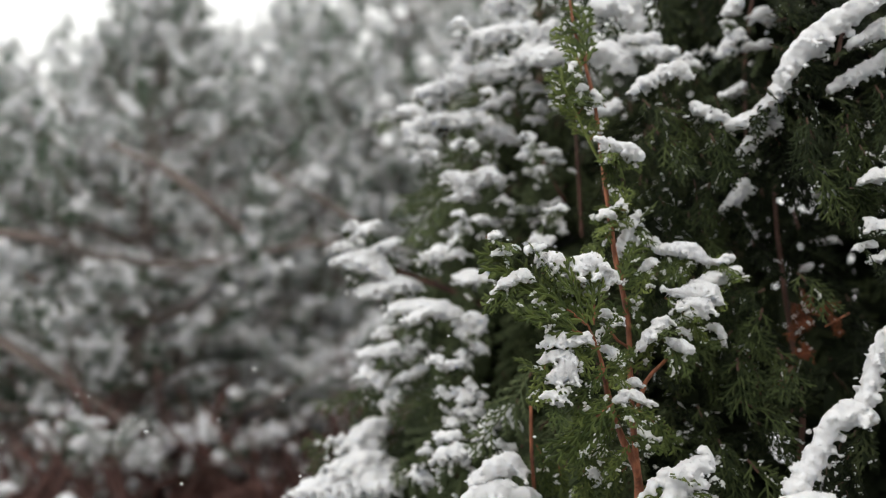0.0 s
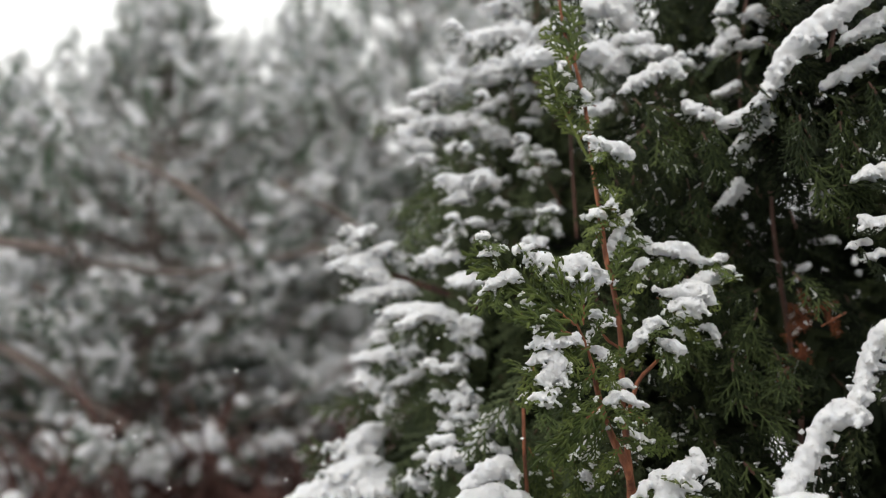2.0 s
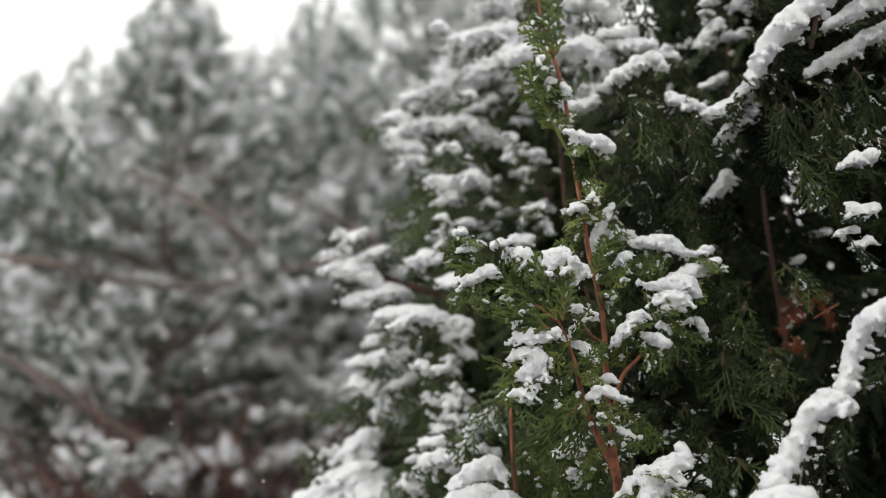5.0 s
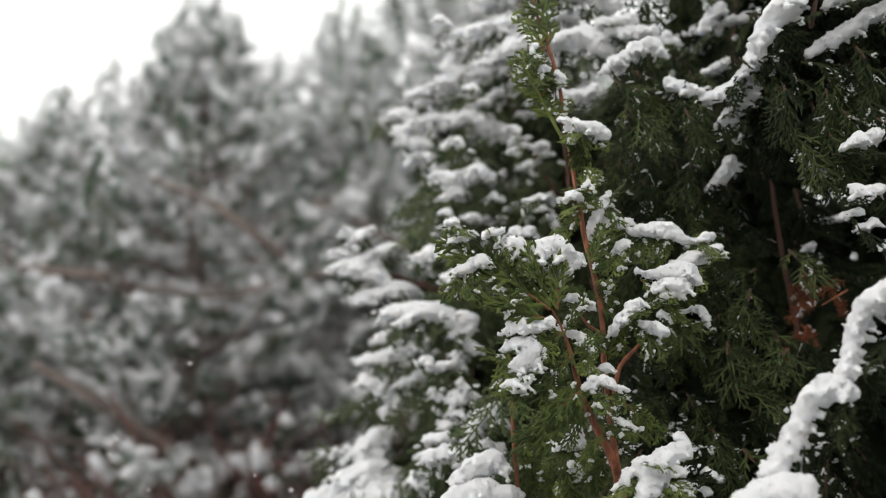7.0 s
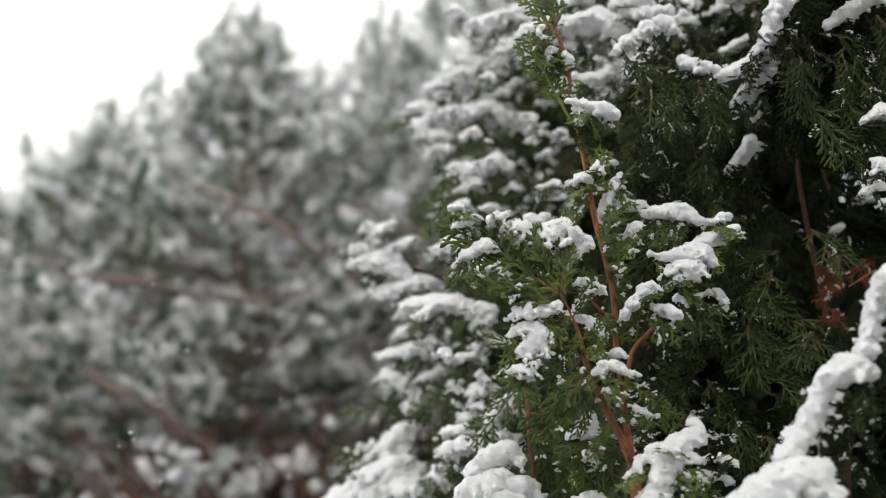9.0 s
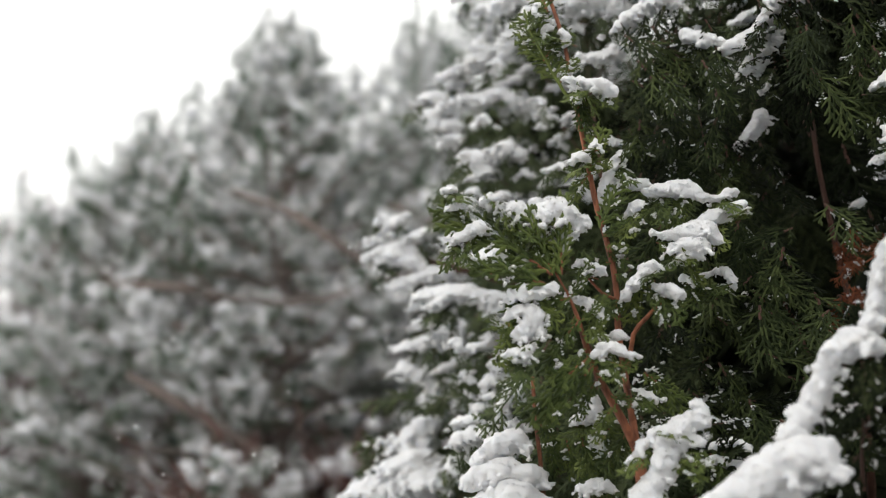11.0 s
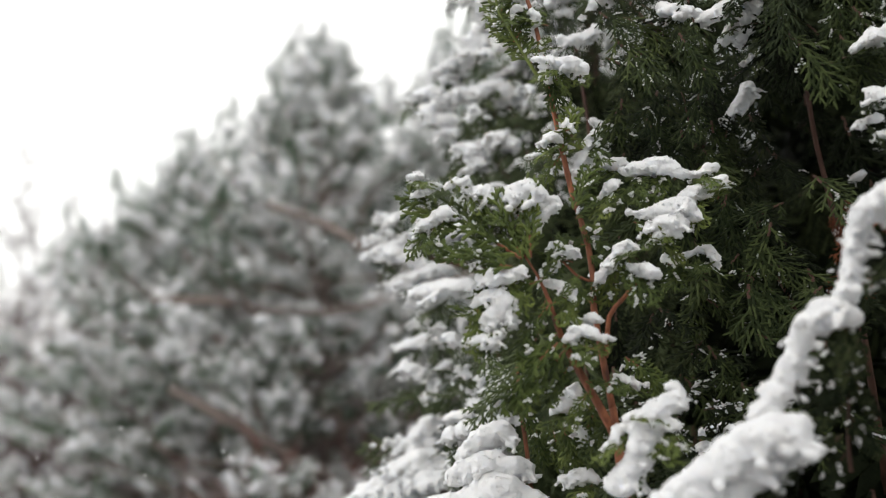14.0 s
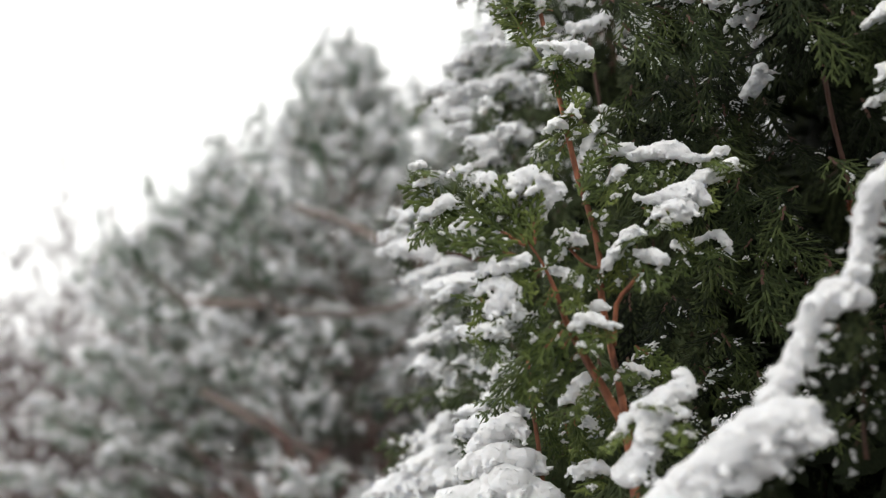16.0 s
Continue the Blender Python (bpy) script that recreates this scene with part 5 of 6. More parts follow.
spray(right, (0.308, 0.96, 1.739), (0.281, 0.92, 1.692), (0, -0.8, 0.5))
spray(right, (0.279, 0.96, 1.746), (0.255, 0.92, 1.711), (0, -0.8, 0.5))
spray(right, (0.234, 0.96, 1.768), (0.217, 0.92, 1.725), (0, -0.8, 0.5))
spray(right, (0.323, 0.96, 1.713), (0.295, 0.92, 1.668), (0, -0.8, 0.5))
spray(right, (0.34, 0.96, 1.725), (0.345, 0.92, 1.684), (0, -0.8, 0.5))
spray(right, (0.318, 0.96, 1.66), (0.291, 0.92, 1.623), (0, -0.8, 0.5))
spray(right, (0.32, 0.96, 1.618), (0.362, 0.92, 1.599), (0, -0.8, 0.5))
spray(right, (0.333, 0.96, 1.641), (0.353, 0.92, 1.61), (0, -0.8, 0.5))
spray(right, (0.319, 0.96, 1.671), (0.33, 0.92, 1.644), (0, -0.8, 0.5))
spray(right, (0.264, 0.96, 1.608), (0.302, 0.92, 1.557), (0, -0.8, 0.5))
spray(right, (0.264, 0.96, 1.617), (0.243, 0.92, 1.575), (0, -0.8, 0.5))
spray(right, (0.312, 0.96, 1.59), (0.301, 0.92, 1.546), (0, -0.8, 0.5))
spray(right, (0.297, 0.96, 1.608), (0.309, 0.92, 1.579), (0, -0.8, 0.5))
spray(right, (0.33, 0.96, 1.607), (0.351, 0.92, 1.583), (0, -0.8, 0.5))
spray(right, (0.331, 0.96, 1.561), (0.348, 0.92, 1.535), (0, -0.8, 0.5))
spray(right, (0.242, 0.96, 1.54), (0.284, 0.92, 1.531), (0, -0.8, 0.5))
spray(right, (0.254, 0.96, 1.551), (0.221, 0.92, 1.526), (0, -0.8, 0.5))
spray(right, (0.283, 0.96, 1.506), (0.334, 0.92, 1.514), (0, -0.8, 0.5))
spray(right, (0.241, 0.96, 1.518), (0.276, 0.92, 1.502), (0, -0.8, 0.5))
spray(right, (0.263, 0.96, 1.529), (0.229, 0.92, 1.489), (0, -0.8, 0.5))
spray(right, (0.342, 0.96, 1.506), (0.295, 0.92, 1.483), (0, -0.8, 0.5))
spray(right, (0.217, 0.96, 1.586), (0.239, 0.92, 1.558), (0, -0.8, 0.5))
spray(right, (0.211, 0.96, 1.581), (0.195, 0.92, 1.538), (0, -0.8, 0.5))
spray(right, (0.378, 0.96, 1.605), (0.389, 0.92, 1.566), (0, -0.8, 0.5))
spray(right, (0.371, 0.96, 1.533), (0.391, 0.92, 1.577), (0, -0.8, 0.5))
spray(right, (0.296, 0.96, 1.463), (0.256, 0.92, 1.438), (0, -0.8, 0.5))
spray(right, (0.339, 0.96, 1.528), (0.327, 0.92, 1.494), (0, -0.8, 0.5))
spray(right, (0.361, 0.82, 1.826), (0.401, 0.82, 1.801), (0.3, -0.7, 0.6))
spray(right, (0.367, 0.82, 1.843), (0.42, 0.82, 1.839), (0.3, -0.7, 0.6))
spray(right, (0.352, 0.82, 1.844), (0.373, 0.82, 1.803), (0.3, -0.7, 0.6))
spray(right, (0.341, 0.82, 1.822), (0.356, 0.82, 1.777), (0.3, -0.7, 0.6))
spray(right, (0.386, 0.82, 1.791), (0.411, 0.82, 1.763), (0.3, -0.7, 0.6))
spray(right, (0.378, 0.82, 1.803), (0.391, 0.82, 1.753), (0.3, -0.7, 0.6))
spray(right, (0.352, 0.82, 1.794), (0.368, 0.82, 1.76), (0.3, -0.7, 0.6))
spray(right, (0.401, 0.82, 1.84), (0.421, 0.82, 1.811), (0.3, -0.7, 0.6))
spray(right, (0.333, 0.82, 1.846), (0.355, 0.82, 1.816), (0.3, -0.7, 0.6))
spray(right, (0.317, 0.76, 1.504), (0.339, 0.76, 1.517), (0, -0.7, 0.7), dust=0.45)
spray(right, (0.326, 0.76, 1.513), (0.354, 0.76, 1.504), (0, -0.7, 0.7), dust=0.45)
spray(right, (0.337, 0.76, 1.5), (0.314, 0.76, 1.471), (0, -0.7, 0.7), dust=0.45)
spray(right, (0.34, 0.76, 1.495), (0.353, 0.76, 1.462), (0, -0.7, 0.7), dust=0.45)
spray(right, (0.335, 0.76, 1.479), (0.308, 0.76, 1.458), (0, -0.7, 0.7), dust=0.45)
spray(right, (0.337, 0.76, 1.462), (0.354, 0.76, 1.438), (0, -0.7, 0.7), dust=0.45)
spray(right, (0.332, 0.76, 1.454), (0.303, 0.76, 1.442), (0, -0.7, 0.7), dust=0.45)
spray(right, (0.331, 0.76, 1.517), (0.323, 0.76, 1.487), (0, -0.7, 0.7), dust=0.45)
spray(right, (0.351, 0.76, 1.516), (0.343, 0.76, 1.483), (0, -0.7, 0.7), dust=0.45)
spray(right, (0.162, 0.9, 1.485), (0.199, 0.9, 1.517), (0, -0.6, 0.8), dust=2.0)
spray(right, (0.154, 0.9, 1.496), (0.185, 0.9, 1.523), (0, -0.6, 0.8), dust=2.0)
spray(right, (0.168, 0.88, 1.474), (0.205, 0.88, 1.493), (0, -0.6, 0.8), dust=2.0)
spray(right, (0.235, 0.88, 1.454), (0.215, 0.88, 1.481), (0, -0.6, 0.8), dust=2.0)
spray(right, (0.247, 0.9, 1.484), (0.284, 0.9, 1.491), (0, -0.6, 0.8), dust=2.0)
spray(right, (0.219, 0.86, 1.463), (0.243, 0.86, 1.444), (0, -0.6, 0.8), dust=2.0)
spray(right, (0.18, 0.9, 1.521), (0.207, 0.9, 1.543), (0, -0.6, 0.8), dust=2.0)
spray(right, (0.23, 0.92, 1.499), (0.26, 0.92, 1.512), (0, -0.6, 0.8), dust=2.0)
spray(right, (0.343, 0.755, 1.495), (0.323, 0.755, 1.474), (0, -0.7, 0.7), dust=0.45)
spray(right, (0.352, 0.755, 1.509), (0.336, 0.755, 1.496), (0, -0.7, 0.7), dust=0.45)
spray(right, (0.336, 0.755, 1.473), (0.314, 0.755, 1.46), (0, -0.7, 0.7), dust=0.45)
spray(right, (0.338, 0.755, 1.466), (0.348, 0.755, 1.44), (0, -0.7, 0.7), dust=0.45)
spray(right, (0.33, 0.755, 1.452), (0.307, 0.755, 1.439), (0, -0.7, 0.7), dust=0.45)
spray(right, (0.331, 0.755, 1.441), (0.314, 0.755, 1.417), (0, -0.7, 0.7), dust=0.45)
spray(right, (0.345, 0.755, 1.487), (0.354, 0.755, 1.465), (0, -0.7, 0.7), dust=0.45)


def thin(c, r):
    """The slanting thin place of the hedge, where specks of light come through."""
    deep = c[1] - 1.0
    near = max(abs(c[0] - 0.42 - 0.322 * deep), abs(c[2] - 1.765 - 0.29 * deep))
    return near < 0.065 * c[1] and r.random() < 0.9


def gap(c, r):
    """The dark hollow of the hedge under its drooping sprays, and its thin place."""
    if 0.2 < c[0] < 0.45 and 1.45 < c[2] < 1.65:
        return r.random() < 0.93
    return thin(c, r)


def combs(parent, count, lo, hi, ways, size, seed, library, face=(0.0, -0.85, 0.5), dust=0.1):
    """Drooping comb-like sprays at the outside of the hedge, each with room round it."""
    r = np.random.default_rng(seed)
    taken = []
    for _ in range(count * 12):
        c = r.uniform(lo, hi)
        if len(taken) == count:
            break
        if any(np.linalg.norm((c - q) * (1, 0.3, 1)) < 0.45 * size for q in taken):
            continue
        taken.append(c)
        way = np.array(ways) + r.normal(0, 0.22, 3)
        way /= np.linalg.norm(way)
        ln = size * r.uniform(0.75, 1.2)
        spray(parent, c, c + way * ln, np.array(face) + r.normal(0, 0.2, 3), library, dust=dust)


# these combs wear the leaf copy that is coloured as lit
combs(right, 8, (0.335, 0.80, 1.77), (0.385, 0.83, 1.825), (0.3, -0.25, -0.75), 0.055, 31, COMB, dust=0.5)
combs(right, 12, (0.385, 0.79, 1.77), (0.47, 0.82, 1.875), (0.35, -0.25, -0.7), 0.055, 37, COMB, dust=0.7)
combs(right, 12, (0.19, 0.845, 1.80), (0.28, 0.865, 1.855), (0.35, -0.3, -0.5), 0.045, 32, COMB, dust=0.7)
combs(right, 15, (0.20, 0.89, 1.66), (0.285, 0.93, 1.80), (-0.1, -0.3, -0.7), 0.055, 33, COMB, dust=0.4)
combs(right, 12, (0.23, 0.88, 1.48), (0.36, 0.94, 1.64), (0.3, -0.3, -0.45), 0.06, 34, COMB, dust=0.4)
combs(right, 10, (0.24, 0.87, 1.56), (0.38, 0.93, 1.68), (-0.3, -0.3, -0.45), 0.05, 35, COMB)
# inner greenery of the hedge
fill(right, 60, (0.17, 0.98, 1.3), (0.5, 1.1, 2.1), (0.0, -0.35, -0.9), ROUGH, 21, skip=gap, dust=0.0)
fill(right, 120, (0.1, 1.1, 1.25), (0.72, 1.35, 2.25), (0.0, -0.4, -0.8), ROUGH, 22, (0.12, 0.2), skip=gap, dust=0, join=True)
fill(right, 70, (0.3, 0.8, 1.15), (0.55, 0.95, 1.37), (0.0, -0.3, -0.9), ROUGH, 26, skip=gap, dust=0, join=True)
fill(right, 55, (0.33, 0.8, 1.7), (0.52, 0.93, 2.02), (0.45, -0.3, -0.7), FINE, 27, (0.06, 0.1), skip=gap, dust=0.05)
fill(left, 130, (-0.02, 1.15, 1.25), (0.24, 1.4, 2.08), (-0.35, -0.4, -0.6), LEAFY, 23, (0.1, 0.18), dust=2.2, join=True)
fill(left, 70, (-0.1, 1.22, 1.2), (0.1, 1.4, 1.75), (-0.5, -0.4, -0.5), LEAFY, 24, (0.09, 0.15), dust=2.2)
fill(front, 60, (0.05, 0.93, 1.2), (0.24, 1.02, 1.55), (-0.2, -0.5, -0.6), LEAFY, 25, (0.07, 0.12), dust=0.3)
# foliage above and below the view is unseen, added to keep light out
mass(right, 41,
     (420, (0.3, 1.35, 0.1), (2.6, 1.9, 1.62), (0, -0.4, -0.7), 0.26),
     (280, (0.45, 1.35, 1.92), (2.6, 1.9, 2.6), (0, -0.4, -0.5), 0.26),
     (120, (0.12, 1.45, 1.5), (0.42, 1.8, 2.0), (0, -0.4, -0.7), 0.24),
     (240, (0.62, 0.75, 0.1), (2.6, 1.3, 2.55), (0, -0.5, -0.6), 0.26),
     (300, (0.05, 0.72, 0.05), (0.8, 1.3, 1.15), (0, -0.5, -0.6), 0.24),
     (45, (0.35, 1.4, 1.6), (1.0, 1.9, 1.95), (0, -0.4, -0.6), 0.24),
     # overhead block, out of view, shades the hollow from the sky
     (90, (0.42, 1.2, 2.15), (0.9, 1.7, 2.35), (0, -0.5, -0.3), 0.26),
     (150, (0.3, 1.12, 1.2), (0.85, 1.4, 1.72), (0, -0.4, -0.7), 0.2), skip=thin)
mass(left, 42,
     (260, (-0.12, 1.25, 0.05), (0.25, 1.7, 1.1), (-0.3, -0.4, -0.6), 0.24),
     (130, (0.05, 1.38, 1.1), (0.28, 1.7, 2.1), (-0.3, -0.4, -0.5), 0.18))


def dusting(parent, name, seed, heavy=1.0):
    """Crumbs of snow caught in rows along the branchlets of a thuja."""
    r = np.random.default_rng(seed)
    pts, rad = [], []
    ridges = {}
    for me, m, dust, own in sprays:
        if own is not parent or dust <= 0:
            continue
        if me.name not in ridges:
            co = np.zeros(len(me.vertices) * 3)
            me.vertices.foreach_get("co", co)
            ridges[me.name] = co.reshape(-1, 3)[1::4]
        rows = ridges[me.name]
        mm = np.array(m)
        for _ in range(int(dust * 11)):
            s = r.integers(0, len(rows) - 8)
            q = rows[s:s + r.integers(3, 7)] @ mm[:3, :3].T + mm[:3, 3]
            step = np.linalg.norm(np.diff(q, axis=0), axis=1)
            if len(q) < 3 or step.max() > 0.006:
                continue
            t = np.linspace(0, len(q) - 1, 3 * len(q))
            q = np.stack([np.interp(t, np.arange(len(q)), q[:, i]) for i in range(3)], 1)
            pts.append(q + r.normal(0, 0.0005, q.shape) + np.array([0, 0, 0.0007]))
            rad.append(heavy * r.uniform(0.0006, 0.0015) * r.uniform(0.6, 1.3, len(q)))
    v, f = lumps(np.vstack(pts), np.concatenate(rad), 0.75, r)
    tagged(new(name, mesh_of(name, v, f, [SNOW])), "crumbs of snow caught along thuja branchlets", "snow", kind="stuff")


# ---- pines and shrubs behind ----
OCT_V = np.array([(1, 0, 0), (0, 1, 0), (-1, 0, 0), (0, -1, 0), (0, 0, 1), (0, 0, -1)], float)
OCT_F = np.array([(0, 1, 4), (1, 2, 4), (2, 3, 4), (3, 0, 4), (1, 0, 5), (2, 1, 5), (3, 2, 5), (0, 3, 5)])


def lumps(centres, radii, flat, rng, bv=OCT_V, bf=OCT_F):
    """Many small uneven heaps of snow as one mesh."""
    n, k = len(centres), len(bv)
    v = bv[None] * radii[:, None, None] * rng.uniform(0.7, 1.3, (n, k, 1)) * np.array([1, 1, flat])[None, None]
    v = v + centres[:, None]
    f = (bf[None] + (np.arange(n) * k)[:, None, None]).reshape(-1, 3)
    return v.reshape(-1, 3), f


def needles(tips, ways, rng, count, length, width):
    """Tufts of needles that splay round their shoots, each needle a narrow blade."""
    n = len(tips)
    p = np.repeat(tips, count, 0)
    d = np.repeat(ways, count, 0) + rng.normal(0, 0.62, (n * count, 3))
    d /= np.linalg.norm(d, axis=1)[:, None]
    p = p - np.repeat(ways, count, 0) * rng.uniform(0, 0.05, (n * count, 1))
    s = np.cross(d, rng.normal(0, 1, d.shape))
    s /= np.linalg.norm(s, axis=1)[:, None]
    ln = length * rng.uniform(0.7, 1.15, (n * count, 1))
    v = np.stack([p - s * width / 2, p + s * width / 2, p + d * ln], 1).reshape(-1, 3)
    return v, np.arange(3 * n * count).reshape(-1, 3)


dusting(front, "snow_crumbs", 61, 1.3)
dusting(left, "snow_crumbs", 62, 2.6)
dusting(right, "snow_crumbs", 63, 0.8)


def pine(at, top, low, radius, limbs, seed, label, tufts=14, power=0.75, big=1.0, frost=0.52, capped=0.86):
    """A pine: trunk, limbs that rise to their ends, shoots with tufts of needles, and caps of snow on the shoots."""
    r = np.random.default_rng(seed)
    root = thing("pine_tree", at, label, "pine", "pines behind the hedge")
    x0, y0, _ = at
    branch("trunk", root, [(x0, y0, -0.05, 0.06), (x0 + 0.02, y0, top * 0.5, 0.035), (x0 - 0.01, y0, top - 0.1, 0.012)], PINEBARK, sides=10, step=0.1)
    tips, ways, white, caps, sizes, ridge = [], [], [], [], [], []

    def shoot(p, way, ln, thick):
        """One shoot: needles all along it, and by chance a cap of snow over its outer part."""
        count = max(4, int(ln / (0.026 * big)))
        rime = r.uniform(0.4, 0.75) if r.random() < frost else 0.05
        for q in np.linspace(0.3, 1.0, count):
            tips.append(p + way * ln * q + r.normal(0, 0.012, 3))
            ways.append(way * 0.85 + np.array([0, 0, 0.3]))
            white.append(rime)
        if r.random() < capped:
            size = r.uniform(0.6, 1.35)
            for q in np.linspace(r.uniform(0.3, 0.65), 1.0, 6):
                caps.append(p + way * ln * q + np.array([0, 0, 0.018]) + r.normal(0, 0.011, 3))
                sizes.append(thick * size * r.uniform(0.5, 1.15))

    for i in range(limbs):
        u = (i + r.uniform(0, 1)) / limbs
        z = low + (top - low) * u
        reach = radius * max(0.06, 1 - u ** 2.1) ** power * r.uniform(0.7, 1.14)
        az = i * 2.4 + r.uniform(-0.4, 0.4)
        out = np.array([math.cos(az), math.sin(az), 0])
        rise = r.uniform(-0.05, 0.3) + 0.5 * u
        end = np.array([x0, y0, z]) + out * reach + np.array([0, 0, reach * rise])
        mid = np.array([x0, y0, z]) + out * reach * 0.5 + np.array([0, 0, reach * rise * 0.25])
        rows = [(x0, y0, z, 0.008 + 0.01 * reach), (*mid, 0.006 + 0.005 * reach), (*end, 0.004)]
        branch("limb", root, rows, PINEBARK, sides=6, step=0.08)
        line = spline(rows, 0.05)[:, :3]
        ridge.append(line[2:])
        for k in range(tufts if u < 0.5 else tufts * 3 // 5 if u < 0.72 else tufts * 2 // 5):
            t = 1 - r.uniform(0, 1) ** 1.1 * 0.85
            p = line[min(len(line) - 1, int(t * len(line)))]
            side = np.cross(out, (0, 0, 1)) * r.choice([-1, 1])
            way = out * r.uniform(0.2, 1) + side * r.uniform(0.2, 1.1) + np.array([0, 0, r.uniform(-0.1, 0.7)])
            way /= np.linalg.norm(way)
            shoot(p, way, (0.09 + 0.26 * (1.05 - t)) * min(1, reach + 0.25) * r.uniform(0.6, 1.3), 0.021 * big)
        if u > 0.5:
            for q in range(2):
                lean = np.array([r.normal(0, 0.22), r.normal(0, 0.22), 1.0])
                shoot(line[-1 - int(r.integers(0, 4))], lean / np.linalg.norm(lean), r.uniform(0.1, 0.3), 0.014 * big)
    for lean, ln in ((0.05, 0.42), (-0.5, 0.24), (0.55, 0.28)):
        way = np.array([lean, r.normal(0, 0.1), 1.0])
        shoot(np.array([x0, y0, top - 0.12]), way / np.linalg.norm(way), ln, 0.014)
    tips, ways = np.array(tips), np.array(ways)
    each = 13 if big == 1 else 9
    v, f = needles(tips, ways, r, each, 0.06 * big, 0.005 * big)
    tagged(child("crown", mesh_of("crown", v, f, [NEEDLE, SNOW], smooth=False, index=r.random(len(f)) < np.repeat(white, each)), root, "grey-green needle tufts dusted with snow"), kind="stuff")
    rl = np.vstack(ridge)
    rl = rl[r.random(len(rl)) < 0.5]
    c = np.vstack([np.array(caps), rl + np.array([0, 0, 0.014])])
    rad = np.concatenate([np.array(sizes), r.uniform(0.01, 0.018, len(rl))])
    v, f = lumps(c, rad, 0.7, r)
    tagged(new("pine_snow", mesh_of("pine_snow", v, f, [SNOW])), "patches of snow lying on the pine's needle tufts", "snow", kind="stuff")
    return root


pine((-2.4, 4.3, 0), 3.1, 1.0, 0.95, 105, 37, "slim pine dusted with snow beside a larger pine")
first_pine = pine((-1.42, 3.95, 0), 3.5, 0.35, 1.4, 150, 31, "bushy snow-dusted pine with reddish limbs", power=0.9)
# frost of 0.66 whitens the needles beyond their snow, in place of haze
pine((-0.75, 4.9, 0), 3.78, 0.6, 1.15, 110, 32, "grey-green pine dusted with snow behind another pine, whitened for haze", frost=0.66)
pine((-1.12, 5.4, 0), 4.2, 0.8, 0.95, 90, 44, "slender pine dusted with snow behind the nearer pines", frost=0.66)
pine((-0.3, 5.3, 0), 5.1, 0.8, 1.15, 120, 45, "slender pine dusted with snow behind the nearer pines", frost=0.5)
pine((0.15, 4.8, 0), 4.9, 0.6, 1.0, 80, 38, "tall pine dusted with snow behind the hedge, whitened for haze", frost=0.66)
pine((-4.8, 9.6, 0), 3.6, 0.3, 1.7, 50, 39, "far low pine dusted with snow", big=1.6)
pine((-6.8, 10.2, 0), 4.0, 0.3, 1.7, 50, 40, "far low pine dusted with snow", big=1.6)
pine((-2.3, 6.2, 0), 4.1, 0.5, 1.6, 90, 33, "distant pine dusted with snow", big=1.3)
pine((1.0, 5.4, 0), 4.0, 0.6, 1.4, 60, 34, "tall pine dusted with snow beyond the hedge", big=1.2)

# unseen hedge behind the camera, added to cut light on the thujas' front
blocking_hedge = thing("thuja", (0.3, -1.5, 0.0), "added unseen thuja hedge behind the camera that blocks light, dark green", "conifer", hedge)
branch("trunk", blocking_hedge, [(0.3, -1.5, -0.05, 0.03), (0.3, -1.5, 1.2, 0.02), (0.3, -1.5, 2.4, 0.008)], OLDBARK, step=0.1)
mass(blocking_hedge, 43, (1000, (-3.2, -1.9, 0.1), (3.6, -1.1, 2.3), (0, 0.4, -0.5), 0.42))


def bare_shrub(at, height, seed, snowy=1.0, mat=None, label="leafless grey-brown shrub holding snow on its twigs", stems=11):
    """A leafless shrub of thin forked stems with snow in its forks."""
    r = np.random.default_rng(seed)
    root = thing("bare_shrub", at, label, "shrub", "bare shrubs in the distance")
    fine_v, fine_f, count, spots = [], [], 0, []
    mat = mat or SHRUBBARK
    for s in range(stems):
        az, lean = r.uniform(0, 2 * math.pi), r.uniform(0.1, 0.5)
        p0 = np.array(at) + r.normal(0, 0.12, 3) * (1, 1, 0)
        p2 = p0 + np.array([math.cos(az) * lean * height, math.sin(az) * lean * height, height * r.uniform(0.7, 1.0)])
        p1 = (p0 + p2) / 2 + r.normal(0, 0.08, 3)
        rows = [(*p0, 0.02), (*p1, 0.012), (*p2, 0.003)]
        branch("stem", root, rows, mat, sides=6, step=0.12)
        line = spline(rows, 0.1)[:, :3]
        for k in range(60):
            q = line[int(r.uniform(0.25, 1) * (len(line) - 1))]
            d = r.normal(0, 1, 3) * (1, 1, 0.5) + (0, 0, 0.9)
            d *= r.uniform(0.2, 0.6) / np.linalg.norm(d)
            v, f = tube_data([(*q, 0.011), (*(q + d * 0.5 + r.normal(0, 0.02, 3)), 0.009), (*(q + d), 0.005)], 3, 0.4, rng=r)
            fine_v.append(v)
            fine_f += [tuple(i + count for i in p) for p in f]
            count += len(v)
            spots += [q, q + d * 0.5, q + d][k % 3:k % 3 + 1]
    tagged(child("twig_mesh", mesh_of("twig_mesh", np.vstack(fine_v), fine_f, [mat]), root), kind="stuff")
    c = np.array(spots) + np.array([0, 0, 0.01])
    c = c[r.random(len(c)) < snowy]
    v, f = lumps(c, r.uniform(0.018, 0.055, len(c)), 0.6, r)
    tagged(new("shrub_snow", mesh_of("shrub_snow", v, f, [SNOW])), "small caps of snow on bare twigs", "snow", kind="stuff")


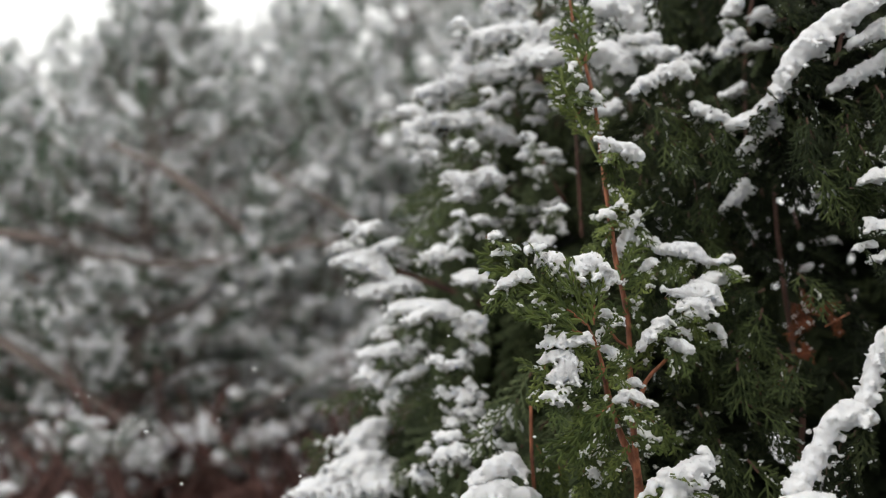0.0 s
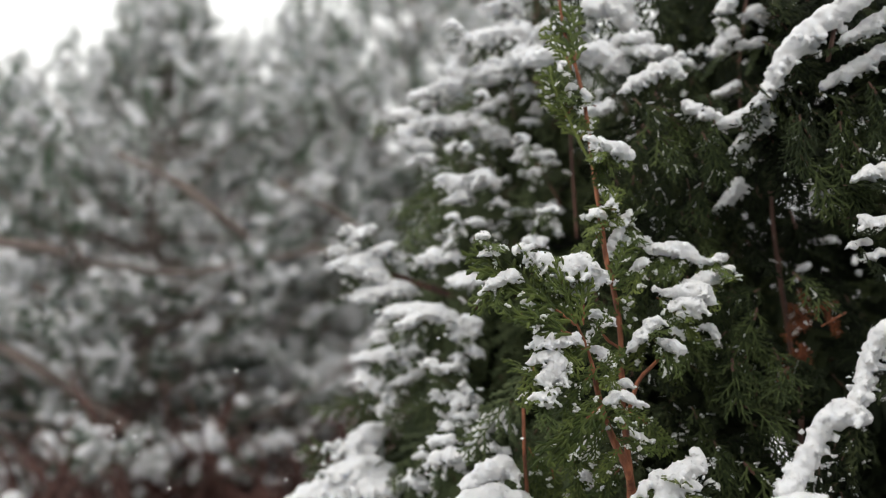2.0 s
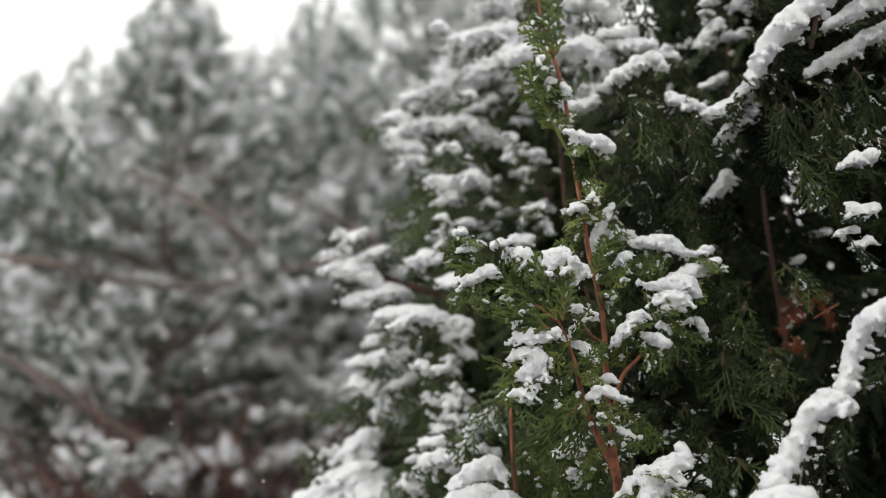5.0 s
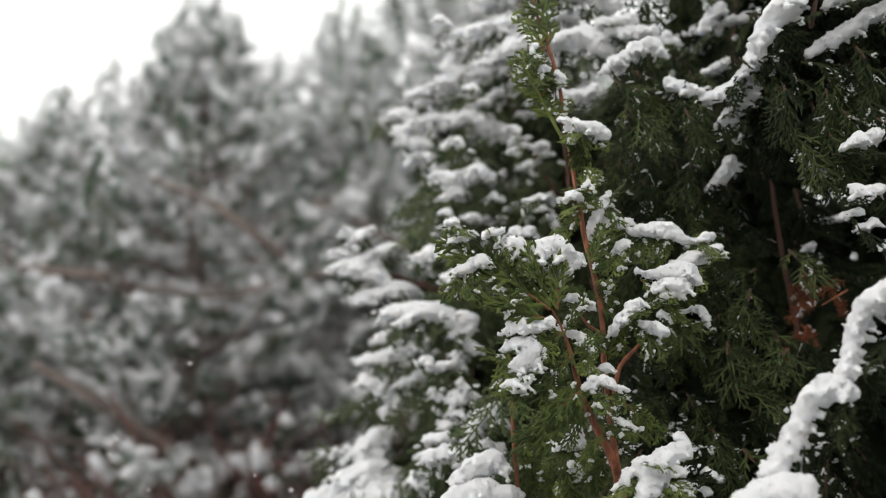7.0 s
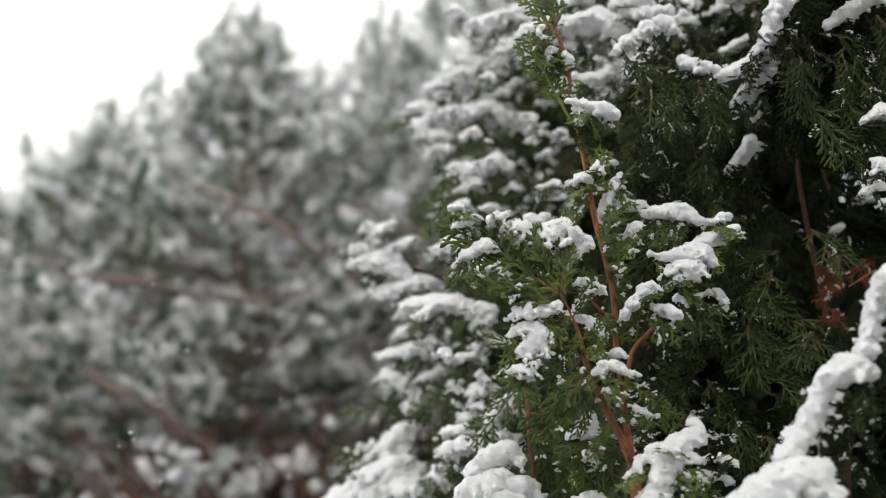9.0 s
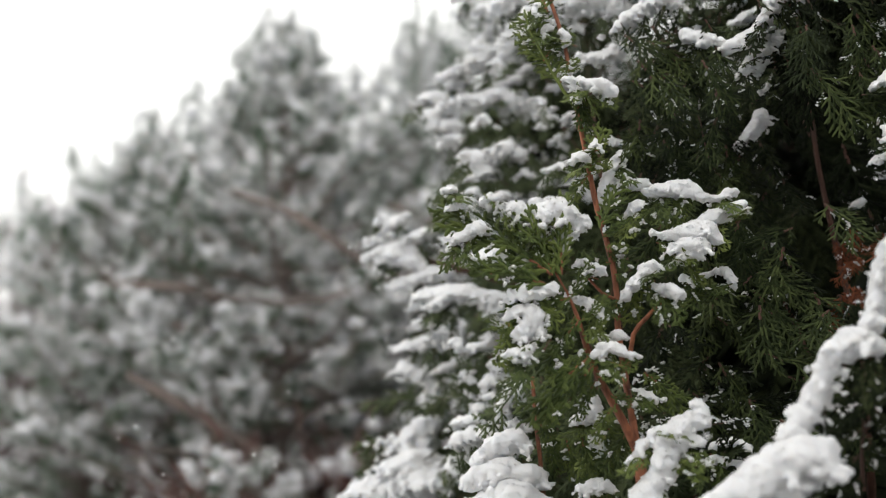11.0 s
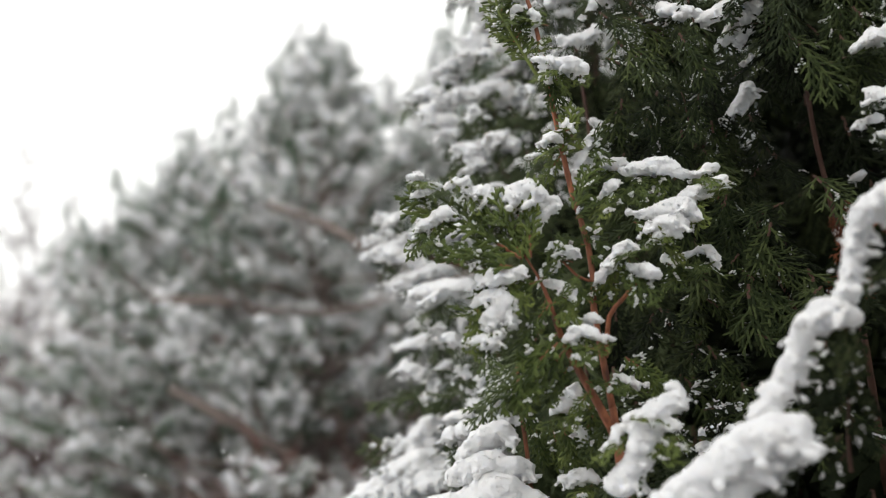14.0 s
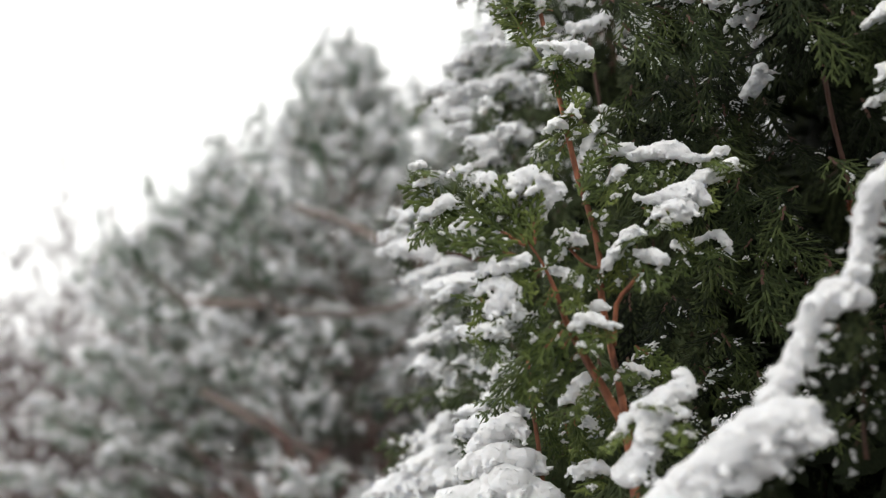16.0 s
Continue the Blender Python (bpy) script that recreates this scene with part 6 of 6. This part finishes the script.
for i, (x, y, h) in enumerate(((-3.6, 6.0, 2.1), (-4.4, 6.6, 3.2), (-5.2, 7.4, 3.9), (-3.9, 7.6, 3.6), (-3.0, 5.3, 1.9), (-4.8, 8.4, 4.2), (-2.5, 4.8, 1.7), (-6.2, 8.0, 4.1), (-3.3, 6.8, 2.6), (-4.0, 5.6, 2.2), (-5.6, 9.0, 4.4), (-7.0, 8.6, 4.2), (-4.9, 6.4, 2.6))):
    bare_shrub((x, y, 0.0), h, 50 + i, 1.0)
bare_shrub((-7.9, 9.4, 0.0), 6.2, 69, 0.1, stems=3, label="slender leafless tree far behind the shrubs")
for i, (x, y, h) in enumerate(((-0.98, 3.4, 1.4), (-0.6, 3.7, 1.5), (-0.2, 3.5, 1.55), (-1.5, 4.2, 1.6), (-1.9, 4.6, 1.8), (-2.6, 4.9, 1.6), (-3.1, 5.8, 1.8))):
    bare_shrub((x, y, 0.0), h, 70 + i, 0.06, REDTWIG, "leafless red-brown shrub under the pines with a little snow", 12)


def crown_snow(name, count, lo, hi, seed):
    """Snow lying on the top of a hedge."""
    r = np.random.default_rng(seed)
    p = r.uniform(lo, hi, (count, 3))
    v, f = lumps(p, r.uniform(0.02, 0.055, count), 0.5, r)
    tagged(new(name, mesh_of(name, v, f, [SNOW])), "snow lying on the top of the thuja hedge", "snow", kind="stuff")


crown_snow("hedge_snow", 450, (0.5, 1.3, 2.5), (2.65, 1.9, 2.66), 91)
# this one lies on the added hedge behind the camera
crown_snow("hedge_snow", 900, (-3.2, -1.95, 2.15), (3.6, -1.05, 2.4), 92)


def flakes():
    """Snowflakes in the air."""
    r = np.random.default_rng(88)
    p = r.uniform((-1.5, 0.55, 1.2), (0.5, 2.4, 2.6), (230, 3))
    p[:, 2] = np.minimum(p[:, 2], 1.42 + 0.3 * p[:, 1] - r.uniform(0, 0.3, len(p)))
    p[:, 0] *= 0.35 + 0.28 * p[:, 1]
    v, f = lumps(p, r.uniform(0.0012, 0.0024, len(p)), 0.8, r)
    return tagged(new("falling_snow", mesh_of("falling_snow", v, f, [SNOW])), "tiny sparse snowflakes falling through the air", "snow", kind="stuff")


flakes()

# limbs that show between the needles of the first pine
tagged(new("snow_clump", snow_mesh([(-1.214, 2.946, 2.477, 0.0045), (-1.004, 2.976, 2.392, 0.006), (-0.82, 3.096, 2.265, 0.007)], 0.008, np.random.default_rng(90))), "strip of snow lying along a bare pine limb", "snow")
branch('limb', first_pine, [(-1.214, 2.95, 2.466, 0.013), (-1.004, 2.98, 2.378, 0.017), (-0.82, 3.1, 2.249, 0.0185), (-0.74, 3.35, 2.19, 0.019)], PINEBARK, sides=7, step=0.05)
branch('limb', first_pine, [(-0.415, 3.2, 2.201, 0.0086), (-0.73, 3.2, 2.144, 0.0109), (-1.015, 3.25, 2.092, 0.0135), (-1.277, 3.2, 2.106, 0.0114), (-1.429, 3.2, 2.133, 0.0139)], PINEBARK, sides=7, step=0.05)
branch('limb', first_pine, [(-1.59, 2.95, 1.8, 0.0175), (-1.406, 3, 1.696, 0.0194), (-1.237, 3.1, 1.572, 0.0195), (-1.093, 3.3, 1.451, 0.0203)], PINEBARK, sides=7, step=0.05)
branch('limb', first_pine, [(-1.65, 2.9, 2.13, 0.0154), (-1.479, 2.95, 2.122, 0.0174), (-1.362, 3, 2.113, 0.0152)], PINEBARK, sides=7, step=0.05)
tagged(new("snow_patch", snow_mesh([(-1.115, 3.55, 1.441, 0.036), (-1.045, 3.55, 1.461, 0.045), (-0.975, 3.55, 1.476, 0.044), (-0.917, 3.55, 1.517, 0.036)], 0.012, np.random.default_rng(77))), "white patch of snow on a red-brown shrub", "snow")
branch('limb', first_pine, [(-0.689, 3.2, 2.445, 0.0111), (-0.519, 3.25, 2.376, 0.0155), (-0.354, 3.4, 2.306, 0.016)], PINEBARK, sides=7, step=0.05)
